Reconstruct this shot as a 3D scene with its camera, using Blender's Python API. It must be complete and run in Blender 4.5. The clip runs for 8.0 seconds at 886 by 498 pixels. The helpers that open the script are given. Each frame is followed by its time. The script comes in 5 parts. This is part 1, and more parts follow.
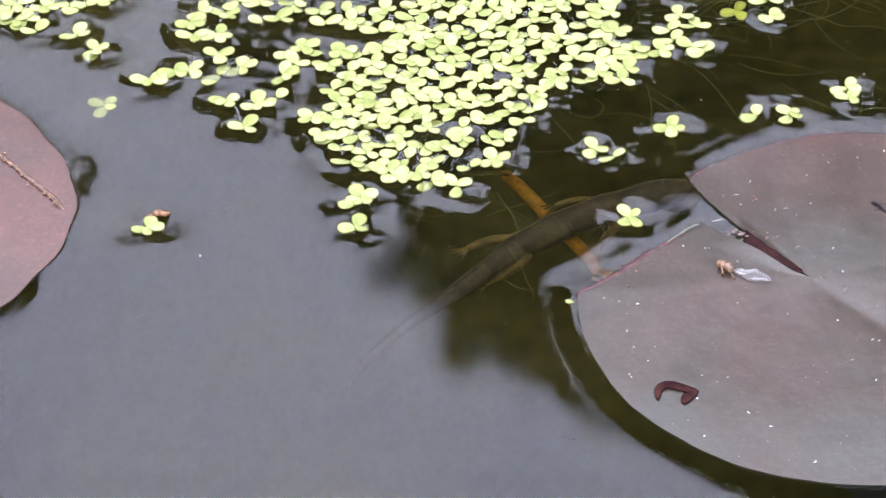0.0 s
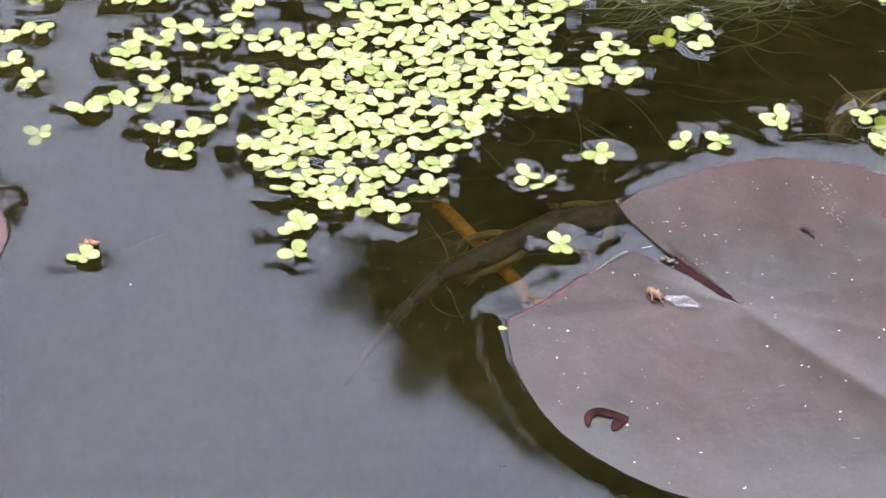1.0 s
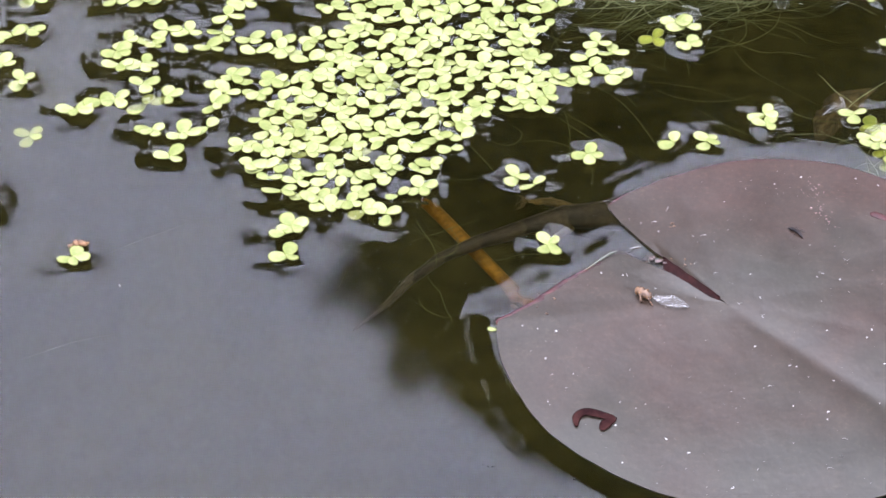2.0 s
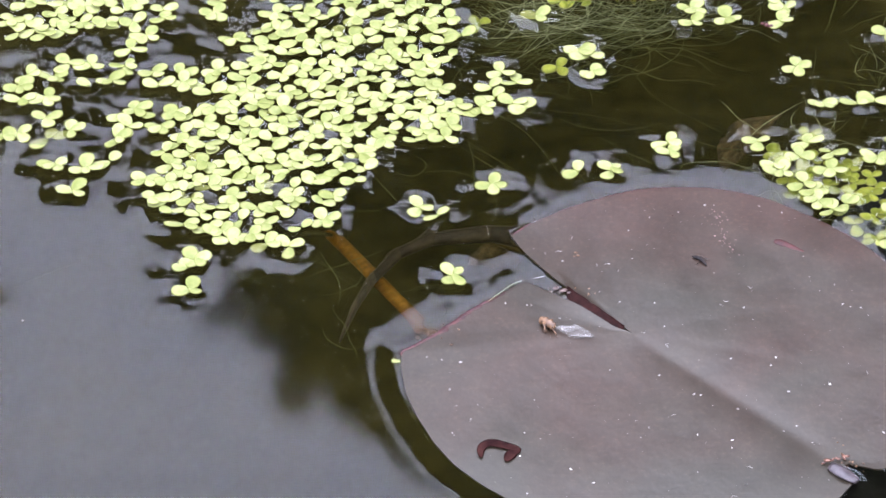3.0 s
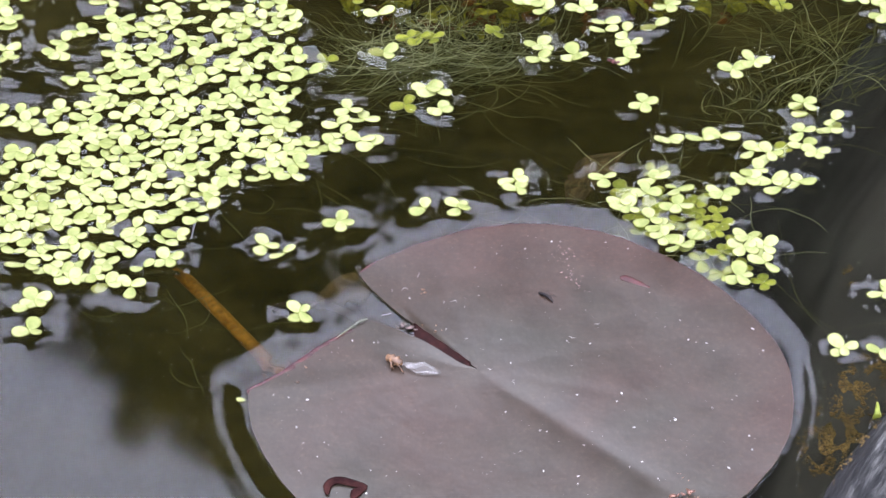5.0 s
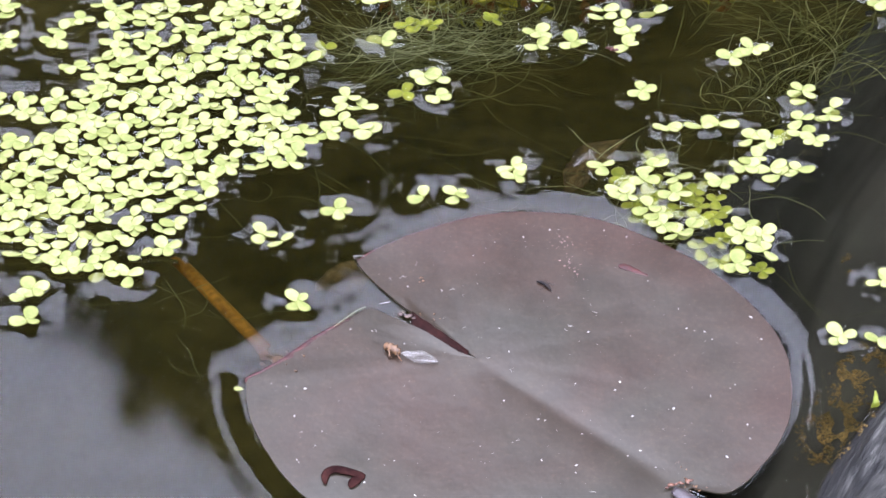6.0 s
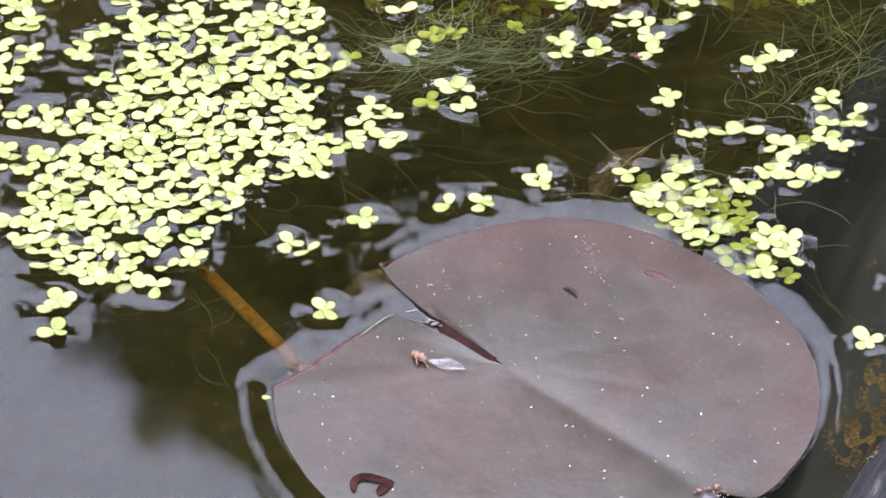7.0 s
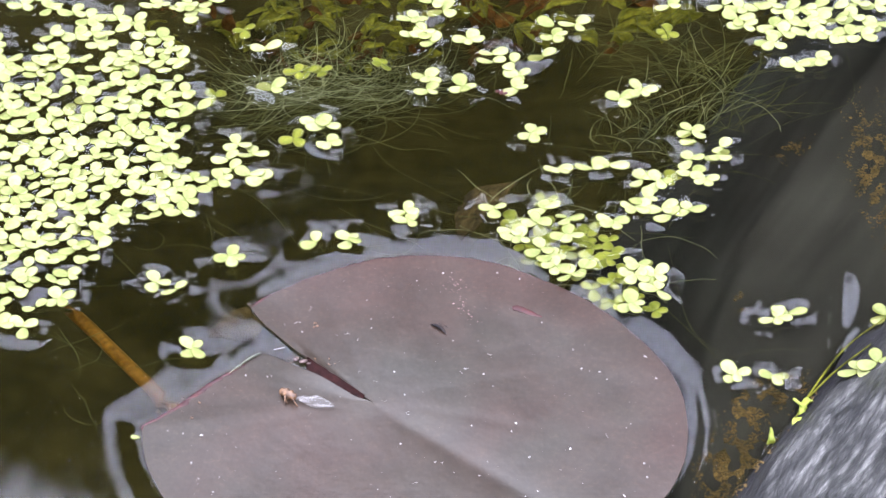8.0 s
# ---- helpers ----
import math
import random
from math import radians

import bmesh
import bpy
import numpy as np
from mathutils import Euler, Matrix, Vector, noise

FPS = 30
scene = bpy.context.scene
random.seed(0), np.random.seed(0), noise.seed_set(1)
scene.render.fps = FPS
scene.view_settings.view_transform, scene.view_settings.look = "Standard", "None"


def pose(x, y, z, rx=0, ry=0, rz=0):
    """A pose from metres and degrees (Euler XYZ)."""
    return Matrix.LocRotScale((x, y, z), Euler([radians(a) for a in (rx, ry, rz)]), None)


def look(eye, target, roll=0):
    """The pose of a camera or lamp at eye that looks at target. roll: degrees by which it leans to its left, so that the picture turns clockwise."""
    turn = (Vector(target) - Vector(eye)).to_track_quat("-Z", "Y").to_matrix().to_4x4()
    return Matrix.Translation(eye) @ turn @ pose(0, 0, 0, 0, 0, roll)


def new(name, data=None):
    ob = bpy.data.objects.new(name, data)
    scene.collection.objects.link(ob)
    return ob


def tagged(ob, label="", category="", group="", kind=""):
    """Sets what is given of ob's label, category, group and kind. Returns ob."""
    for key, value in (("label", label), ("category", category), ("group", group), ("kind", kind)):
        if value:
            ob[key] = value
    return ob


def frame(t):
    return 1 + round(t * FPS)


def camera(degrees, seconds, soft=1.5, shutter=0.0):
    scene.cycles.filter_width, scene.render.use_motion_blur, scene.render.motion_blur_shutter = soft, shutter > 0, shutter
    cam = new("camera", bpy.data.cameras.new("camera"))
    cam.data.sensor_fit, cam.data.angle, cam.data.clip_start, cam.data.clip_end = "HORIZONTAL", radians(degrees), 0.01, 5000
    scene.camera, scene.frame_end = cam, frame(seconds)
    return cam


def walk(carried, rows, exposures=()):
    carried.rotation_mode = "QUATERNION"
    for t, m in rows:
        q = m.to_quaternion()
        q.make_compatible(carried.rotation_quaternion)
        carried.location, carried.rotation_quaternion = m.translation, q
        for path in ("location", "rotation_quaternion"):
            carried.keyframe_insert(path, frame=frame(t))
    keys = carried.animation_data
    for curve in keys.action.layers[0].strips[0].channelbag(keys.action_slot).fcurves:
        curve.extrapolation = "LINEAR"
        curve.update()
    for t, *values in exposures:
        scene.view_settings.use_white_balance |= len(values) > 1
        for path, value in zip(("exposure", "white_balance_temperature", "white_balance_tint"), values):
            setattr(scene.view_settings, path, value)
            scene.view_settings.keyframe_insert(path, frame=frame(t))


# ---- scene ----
from mathutils.kdtree import KDTree
MM = 0.001
cam = camera(12.0, 8.0, soft=1.5)
# seconds, eye x, y, z in metres, degrees: tilt, heading, lean
PATH = [
    (0.0, -0.0103, -0.7166, 0.5748, 51.535, 4.089, -1.267),
    (0.5, -0.0088, -0.7170, 0.5743, 51.884, 3.478, -0.909),
    (1.0, -0.0086, -0.7171, 0.5763, 51.844, 3.002, -0.817),
    (2.5, -0.0036, -0.7172, 0.5791, 51.735, 2.979, -0.973),
    (3.0, -0.0007, -0.7149, 0.5799, 52.013, 1.762, -0.723),
    (3.5, 0.0016, -0.7150, 0.5793, 52.430, 0.683, -0.131),
    (4.0, 0.0022, -0.7154, 0.5805, 52.607, -0.156, 0.262),
    (4.5, 0.0039, -0.7158, 0.5810, 52.582, -0.420, 0.360),
    (6.0, 0.0059, -0.7135, 0.5825, 52.181, -0.398, 0.341),
    (6.5, 0.0060, -0.7143, 0.5827, 52.166, 0.083, -0.000),
    (7.0, 0.0046, -0.7160, 0.5812, 52.440, -0.045, -0.306),
    (7.5, 0.0047, -0.7155, 0.5799, 52.909, -1.340, 0.070),
    (8.0, 0.0031, -0.7160, 0.5806, 52.977, -2.425, 0.632),
]
walk(cam, [(t, pose(x, y, z, rx, 0, rz) @ pose(0, 0, 0, 0, 0, lean)) for t, x, y, z, rx, rz, lean in PATH], exposures=[(0.0, 0.03), (1.0, -0.02), (2.5, -0.06), (4.0, -0.08), (6.0, 0.0), (8.0, 0.13)])

# ---- daylight: bright overcast sky, weak broad sun ----
SUN_EL, SUN_AZ = radians(55), radians(200)
world = bpy.data.worlds.new("overcast_sky")
scene.world = world
world.use_nodes = True
wn, wl = world.node_tree.nodes, world.node_tree.links
wn.clear()
sky = wn.new("ShaderNodeTexSky")
sky.sky_type = "NISHITA"
sky.sun_disc = False
sky.sun_elevation, sky.sun_rotation = SUN_EL, SUN_AZ
sky.dust_density, sky.air_density = 4.0, 1.0
cloud = wn.new("ShaderNodeMix")
cloud.data_type = "RGBA"
cloud.inputs["Factor"].default_value = 0.8
cloud.inputs["B"].default_value = (42.5, 44.2, 58.6, 1)
bg = wn.new("ShaderNodeBackground")
bg.inputs["Strength"].default_value = 0.15
wo = wn.new("ShaderNodeOutputWorld")
wl.new(sky.outputs[0], cloud.inputs["A"])
tc = wn.new("ShaderNodeTexCoord")
up = wn.new("ShaderNodeSeparateXYZ")
rise = wn.new("ShaderNodeMapRange")
rise.inputs["To Min"].default_value, rise.inputs["To Max"].default_value = 0.45, 1.9
lift = wn.new("ShaderNodeMix")
lift.data_type, lift.blend_type = "RGBA", "MULTIPLY"
lift.inputs["Factor"].default_value = 1.0
wl.new(tc.outputs["Generated"], up.inputs[0])
steep = wn.new("ShaderNodeMath")
steep.operation, steep.use_clamp = "POWER", True
steep.inputs[1].default_value = 2.0
wl.new(up.outputs["Z"], steep.inputs[0])
wl.new(steep.outputs[0], rise.inputs["Value"])
wl.new(cloud.outputs["Result"], lift.inputs["A"])
wl.new(rise.outputs[0], lift.inputs["B"])
wl.new(lift.outputs["Result"], bg.inputs["Color"])
wl.new(bg.outputs[0], wo.inputs[0])
sun = new("sun", bpy.data.lights.new("sun", "SUN"))
sun.data.energy, sun.data.angle, sun.data.color = 1.5, radians(25), (1.0, 0.97, 0.92)
sun.matrix_world = look((2 * math.sin(SUN_AZ) * math.cos(SUN_EL), 2 * math.cos(SUN_AZ) * math.cos(SUN_EL), 2 * math.sin(SUN_EL)), (0, 0, 0))


# ---- materials ----
def material(name, rough=0.5, spec=0.5):
    m = bpy.data.materials.new(name)
    m.use_nodes = True
    b = m.node_tree.nodes["Principled BSDF"]
    b.inputs["Roughness"].default_value = rough
    b.inputs["Specular IOR Level"].default_value = spec
    return m, m.node_tree.nodes, m.node_tree.links, b


def noise_tex(n, l, scale, detail=4.0, rough=0.55, stretch=None, coord="Object"):
    tc = n.new("ShaderNodeTexCoord")
    t = n.new("ShaderNodeTexNoise")
    t.inputs["Scale"].default_value, t.inputs["Detail"].default_value, t.inputs["Roughness"].default_value = scale, detail, rough
    if stretch:
        mp = n.new("ShaderNodeMapping")
        mp.vector_type = "TEXTURE"
        mp.inputs["Rotation"].default_value = (0, 0, radians(stretch[0]))
        mp.inputs["Scale"].default_value = [1 / v for v in stretch[1:]]
        l.new(tc.outputs[coord], mp.inputs[0])
        l.new(mp.outputs[0], t.inputs[0])
    else:
        l.new(tc.outputs[coord], t.inputs[0])
    return t


def ramp(n, l, source, stops):
    r = n.new("ShaderNodeValToRGB")
    e = r.color_ramp.elements
    while len(e) < len(stops):
        e.new(0.5)
    for k, (p, c) in zip(e, stops):
        k.position, k.color = p, (*c, 1)
    l.new(source, r.inputs[0])
    return r


def relief(n, l, b, source, strength, distance):
    k = n.new("ShaderNodeBump")
    k.inputs["Strength"].default_value, k.inputs["Distance"].default_value = strength, distance
    l.new(source, k.inputs["Height"])
    l.new(k.outputs[0], b.inputs["Normal"])
    return k


def blend(n, l, a, c, factor, mode="MIX"):
    k = n.new("ShaderNodeMix")
    k.data_type, k.blend_type = "RGBA", mode
    for sock, v in ((k.inputs["A"], a), (k.inputs["B"], c), (k.inputs["Factor"], factor)):
        if isinstance(v, (int, float)):
            sock.default_value = v
        elif isinstance(v, tuple):
            sock.default_value = (*v, 1)
        else:
            l.new(v, sock)
    return k.outputs["Result"]


def mottled(name, dark, light, scale, rough=0.6, bump=0.3, depth=0.0002, spec=0.5, stretch=None):
    m, n, l, b = material(name, rough, spec)
    big = noise_tex(n, l, scale, 3, stretch=stretch)
    fine = noise_tex(n, l, scale * 7, 5, stretch=stretch)
    c1 = ramp(n, l, big.outputs[0], [(0.32, dark), (0.68, light)])
    c2 = ramp(n, l, fine.outputs[0], [(0.3, (0.6, 0.6, 0.6)), (0.7, (1.25, 1.25, 1.25))])
    l.new(blend(n, l, c1.outputs[0], c2.outputs[0], 1.0, "MULTIPLY"), b.inputs["Base Color"])
    relief(n, l, b, fine.outputs[0], bump, depth)
    return m


def frond_material(name, dark, light, rough=0.55, joined=False):
    m, n, l, b = material(name, rough, 0.25)
    info = n.new("ShaderNodeNewGeometry") if joined else n.new("ShaderNodeObjectInfo")
    c = ramp(n, l, info.outputs["Random Per Island" if joined else "Random"], [(0.0, dark), (0.55, light), (1.0, tuple(min(1, 1.12 * v) for v in light))])
    fine = noise_tex(n, l, 420, 4)
    shade = ramp(n, l, fine.outputs[0], [(0.30, (0.66, 0.74, 0.48)), (0.62, (1.04, 1.03, 1.04))])
    l.new(blend(n, l, c.outputs[0], shade.outputs[0], 1.0, "MULTIPLY"), b.inputs["Base Color"])
    relief(n, l, b, fine.outputs[0], 0.4, 0.0003)
    return m


def water_material():
    m, n, l, b = material("pond_water", 0.035, 0.5)
    b.inputs["Base Color"].default_value = (0.72, 0.70, 0.50, 1)
    b.inputs["IOR"].default_value = 1.333
    b.inputs["Transmission Weight"].default_value = 1.0
    return m


def pad_material(name, low, high):
    m, n, l, b = material(name, 0.36, 0.43)
    b.inputs["Specular Tint"].default_value = (1.0, 0.985, 0.875, 1)
    big = noise_tex(n, l, 16, 3)
    mid = noise_tex(n, l, 90, 4)
    fine = noise_tex(n, l, 900, 4)
    c = ramp(n, l, big.outputs[0], [(0.34, low), (0.66, high)])
    tc = n.new("ShaderNodeTexCoord")
    sep = n.new("ShaderNodeSeparateXYZ")
    l.new(tc.outputs["Object"], sep.inputs[0])
    # sky and tree reflections put into the colour: greyer near, redder towards +Y
    side = n.new("ShaderNodeMapRange")
    side.inputs["From Min"].default_value, side.inputs["From Max"].default_value = -0.03, 0.06
    side.inputs["To Min"].default_value, side.inputs["To Max"].default_value = -0.14, 0.12
    l.new(sep.outputs["Y"], side.inputs["Value"])
    lean = n.new("ShaderNodeMath")
    l.new(big.outputs[0], lean.inputs[0])
    l.new(side.outputs[0], lean.inputs[1])
    l.new(lean.outputs[0], c.inputs[0])
    c2 = ramp(n, l, mid.outputs[0], [(0.25, (0.78, 0.78, 0.78)), (0.75, (1.22, 1.22, 1.22))])
    c3 = ramp(n, l, fine.outputs[0], [(0.34, (0.8, 0.8, 0.8)), (0.6, (1.06, 1.06, 1.06)), (0.74, (1.6, 1.6, 1.6))])
    col = blend(n, l, blend(n, l, c.outputs[0], c2.outputs[0], 1.0, "MULTIPLY"), c3.outputs[0], 1.0, "MULTIPLY")
    l.new(col, b.inputs["Base Color"])
    rr = ramp(n, l, mid.outputs[0], [(0.2, (0.26,) * 3), (0.8, (0.38,) * 3)])
    l.new(rr.outputs[0], b.inputs["Roughness"])
    k1 = relief(n, l, b, mid.outputs[0], 0.17, 0.0012)
    k2 = n.new("ShaderNodeBump")
    k2.inputs["Strength"].default_value, k2.inputs["Distance"].default_value = 0.25, 0.00012
    l.new(fine.outputs[0], k2.inputs["Height"])
    l.new(k1.outputs[0], k2.inputs["Normal"])
    l.new(k2.outputs[0], b.inputs["Normal"])
    return m


def liner_material():
    m, n, l, b = material("black_liner", 0.40, 0.22)
    big = noise_tex(n, l, 18, 4)
    streak = noise_tex(n, l, 240, 6, 0.65, stretch=(62, 0.22, 1.5, 1.0))
    dust = noise_tex(n, l, 300, 7, 0.74, stretch=(62, 0.30, 1.1, 1.0))
    patch = noise_tex(n, l, 75, 3, 0.5, stretch=(62, 0.6, 1.2, 1.0))
    film = noise_tex(n, l, 90, 4, 0.6, stretch=(62, 0.12, 1.3, 1.0))
    tc = n.new("ShaderNodeTexCoord")
    sep = n.new("ShaderNodeSeparateXYZ")
    l.new(tc.outputs["Object"], sep.inputs[0])
    dry = n.new("ShaderNodeMapRange")
    dry.inputs["From Min"].default_value, dry.inputs["From Max"].default_value = 0.0008, 0.0075
    l.new(sep.outputs["Z"], dry.inputs["Value"])
    c1 = ramp(n, l, big.outputs[0], [(0.3, (0.0145, 0.0141, 0.0137)), (0.7, (0.025, 0.0245, 0.0240))])
    c3 = ramp(n, l, film.outputs[0], [(0.32, (0.72, 0.72, 0.72)), (0.7, (1.28, 1.28, 1.28))])
    wet = blend(n, l, c1.outputs[0], c3.outputs[0], 1.0, "MULTIPLY")
    c2 = ramp(n, l, dust.outputs[0], [(0.38, (0.014, 0.0138, 0.0132)), (0.53, (0.052, 0.051, 0.047)), (0.68, (0.22, 0.215, 0.195))])
    c4 = ramp(n, l, patch.outputs[0], [(0.34, (0.30, 0.30, 0.31)), (0.64, (1.15, 1.15, 1.15))])
    scuffed = blend(n, l, c2.outputs[0], c4.outputs[0], 1.0, "MULTIPLY")
    l.new(blend(n, l, wet, scuffed, dry.outputs[0]), b.inputs["Base Color"])
    shine = n.new("ShaderNodeMath")
    shine.operation = "MULTIPLY"
    shine.inputs[1].default_value = 0.24
    l.new(dry.outputs[0], shine.inputs[0])
    l.new(shine.outputs[0], b.inputs["Specular IOR Level"])
    k = relief(n, l, b, streak.outputs[0], 0.5, 0.004)
    rim = n.new("ShaderNodeMapRange")
    rim.inputs["From Min"].default_value, rim.inputs["From Max"].default_value = -0.001, 0.0012
    l.new(sep.outputs["Z"], rim.inputs["Value"])
    l.new(rim.outputs[0], k.inputs["Strength"])
    return m


M_WATER = water_material()
M_PAD = pad_material("lily_pad_skin", (0.0200, 0.0163, 0.0112), (0.0320, 0.0154, 0.0108))
M_PAD_YOUNG = pad_material("young_lily_pad_skin", (0.032, 0.0180, 0.0132), (0.052, 0.0225, 0.0170))
M_PAD_RED = mottled("lily_pad_margin", (0.016, 0.006, 0.005), (0.072, 0.019, 0.017), 150, 0.5, spec=0.3)
M_FROND = frond_material("duckweed_bright", (0.137, 0.150, 0.041), (0.190, 0.198, 0.081))
M_FROND_MAT = frond_material("duckweed_bright_mat", (0.137, 0.150, 0.041), (0.190, 0.198, 0.081), joined=True)
M_FROND_RIM = frond_material("duckweed_rim", (0.145, 0.161, 0.038), (0.187, 0.200, 0.064))
M_FROND_GREEN = frond_material("duckweed_green", (0.115, 0.135, 0.016), (0.20, 0.22, 0.036))
M_LINER = liner_material()
M_SILT = mottled("pond_silt", (0.0108, 0.0092, 0.0028), (0.0250, 0.0213, 0.0074), 30, 0.9, spec=0.0)
M_GRASS = mottled("bank_turf", (0.03, 0.05, 0.015), (0.07, 0.10, 0.03), 6, 0.9)
M_LEAF = mottled("tree_leaf", (0.018, 0.032, 0.010), (0.045, 0.075, 0.022), 3, 0.7)
M_BARK = mottled("tree_bark", (0.05, 0.04, 0.03), (0.12, 0.10, 0.08), 6, 0.9)
M_NEWT_MID = mottled("newt_tail_root_skin", (0.0095, 0.0075, 0.0042), (0.034, 0.026, 0.0145), 160, 0.5, spec=0.05)
M_NEWT_TAIL = mottled("newt_tail_skin", (0.017, 0.0135, 0.008), (0.046, 0.037, 0.022), 160, 0.5, spec=0.05)
M_NEWT_PALE = mottled("newt_leg_skin", (0.020, 0.014, 0.005), (0.066, 0.046, 0.014), 200, 0.5, spec=0.05)
M_STICK = mottled("orange_stem", (0.062, 0.029, 0.0036), (0.112, 0.056, 0.0075), 120, 0.6, stretch=(0, 1, 1, 0.2), spec=0.05)
M_ALGA = mottled("alga_thread", (0.080, 0.088, 0.045), (0.22, 0.235, 0.14), 60, 0.6, spec=0.1)
M_WEED = mottled("water_weed", (0.030, 0.031, 0.0030), (0.125, 0.122, 0.014), 160, 0.6, spec=0.05)
M_BROWN = mottled("rotting_leaf", (0.020, 0.009, 0.0015), (0.062, 0.026, 0.005), 120, 0.7, spec=0.05)
M_SCUM = mottled("brown_scum", (0.034, 0.024, 0.009), (0.135, 0.090, 0.036), 180, 0.9, 0.6, 0.0006, spec=0.05)
M_DRAB = mottled("silty_leaf", (0.014, 0.0105, 0.004), (0.078, 0.056, 0.024), 320, 0.9, 0.8, 0.0008, spec=0.05)
M_THREAD = mottled("water_thread", (0.024, 0.027, 0.009), (0.068, 0.071, 0.025), 60, 0.6, spec=0.05)
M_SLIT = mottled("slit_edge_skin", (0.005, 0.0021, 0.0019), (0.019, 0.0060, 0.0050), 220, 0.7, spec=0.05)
M_WET_SKIN = mottled("wet_curled_skin", (0.026, 0.022, 0.023), (0.060, 0.047, 0.050), 420, 0.34, spec=0.4)
M_CREASE = mottled("cracked_crease", (0.028, 0.012, 0.008), (0.11, 0.055, 0.030), 900, 0.6)
M_WHITE = mottled("pale_speck", (0.18, 0.165, 0.15), (0.40, 0.38, 0.35), 400, 0.6)
M_FLY = mottled("dead_fly_body", (0.024, 0.011, 0.005), (0.22, 0.118, 0.058), 900, 0.5)
M_DARK = mottled("dark_chitin", (0.006, 0.005, 0.005), (0.02, 0.015, 0.014), 500, 0.6, spec=0.15)
M_CURL = mottled("dark_red_scale", (0.010, 0.003, 0.003), (0.030, 0.011, 0.009), 300, 0.85, spec=0.04)


def wing_material():
    m, n, l, b = material("fly_wing_skin", 0.5, 0.12)
    veins = noise_tex(n, l, 900, 3, stretch=(0, 0.3, 2.0, 1.0))
    c = ramp(n, l, veins.outputs[0], [(0.35, (0.08, 0.075, 0.07)), (0.7, (0.34, 0.32, 0.30))])
    l.new(c.outputs[0], b.inputs["Base Color"])
    a = ramp(n, l, veins.outputs[0], [(0.42, (0.05,) * 3), (0.64, (0.34,) * 3)])
    l.new(a.outputs[0], b.inputs["Alpha"])
    return m


M_WING = wing_material()


# ---- mesh helpers ----
def mesh_of(name, bm, mat, smooth=True):
    me = bpy.data.meshes.new(name)
    bm.to_mesh(me)
    bm.free()
    me.materials.append(mat)
    if smooth:
        me.polygons.foreach_set("use_smooth", [True] * len(me.polygons))
    return me


def part(name, bm, mat, parent=None, label="", smooth=True):
    ob = new(name, mesh_of(name, bm, mat, smooth))
    ob.parent = parent
    if label:
        ob["label"] = label
    return ob


def thing(name, verts, faces, mat, smooth=True):
    me = bpy.data.meshes.new(name)
    me.from_pydata(verts, [], faces)
    me.materials.append(mat)
    if smooth:
        me.polygons.foreach_set("use_smooth", [True] * len(me.polygons))
    return new(name, me)


def grid_faces(nx, ny):
    return [(j * nx + i, j * nx + i + 1, (j + 1) * nx + i + 1, (j + 1) * nx + i) for j in range(ny - 1) for i in range(nx - 1)]


def tube(bm, pts, radii, sides=6, flat=1.0):
    """A closed tapering tube along pts; flat squeezes it in height."""
    rings, n = [], len(pts)
    for i, p in enumerate(pts):
        d = (Vector(pts[min(i + 1, n - 1)]) - Vector(pts[max(i - 1, 0)])).normalized()
        s = d.cross(Vector((0, 0, 1)))
        s = s.normalized() if s.length > 1e-6 else Vector((1, 0, 0))
        u = s.cross(d)
        rings.append([bm.verts.new(Vector(p) + radii[i] * (math.cos(a) * s + flat * math.sin(a) * u)) for a in (2 * math.pi * k / sides for k in range(sides))])
    for a, c in zip(rings, rings[1:]):
        for k in range(sides):
            bm.faces.new((a[k], a[(k + 1) % sides], c[(k + 1) % sides], c[k]))
    bm.faces.new(rings[0][::-1])
    bm.faces.new(rings[-1])


def spline(pts, n):
    """n points on a smooth line through pts."""
    pts = [Vector(p) for p in pts]
    out = []
    for i in range(n):
        f = i / (n - 1) * (len(pts) - 1)
        k = min(int(f), len(pts) - 2)
        t = f - k
        p0, p1, p2, p3 = pts[max(k - 1, 0)], pts[k], pts[k + 1], pts[min(k + 2, len(pts) - 1)]
        out.append(0.5 * ((2 * p1) + (p2 - p0) * t + (2 * p0 - 5 * p1 + 4 * p2 - p3) * t * t + (3 * p1 - p0 - 3 * p2 + p3) * t ** 3))
    return out


def inside(x, y, poly):
    hit = False
    for (ax, ay), (bx, by) in zip(poly, poly[1:] + poly[:1]):
        if (ay > y) != (by > y) and x < (bx - ax) * (y - ay) / (by - ay) + ax:
            hit = not hit
    return hit


# ---- lily pad outlines, in mm ----
PAD_C = np.array((18.4, -1.6))
RIM = -0.9


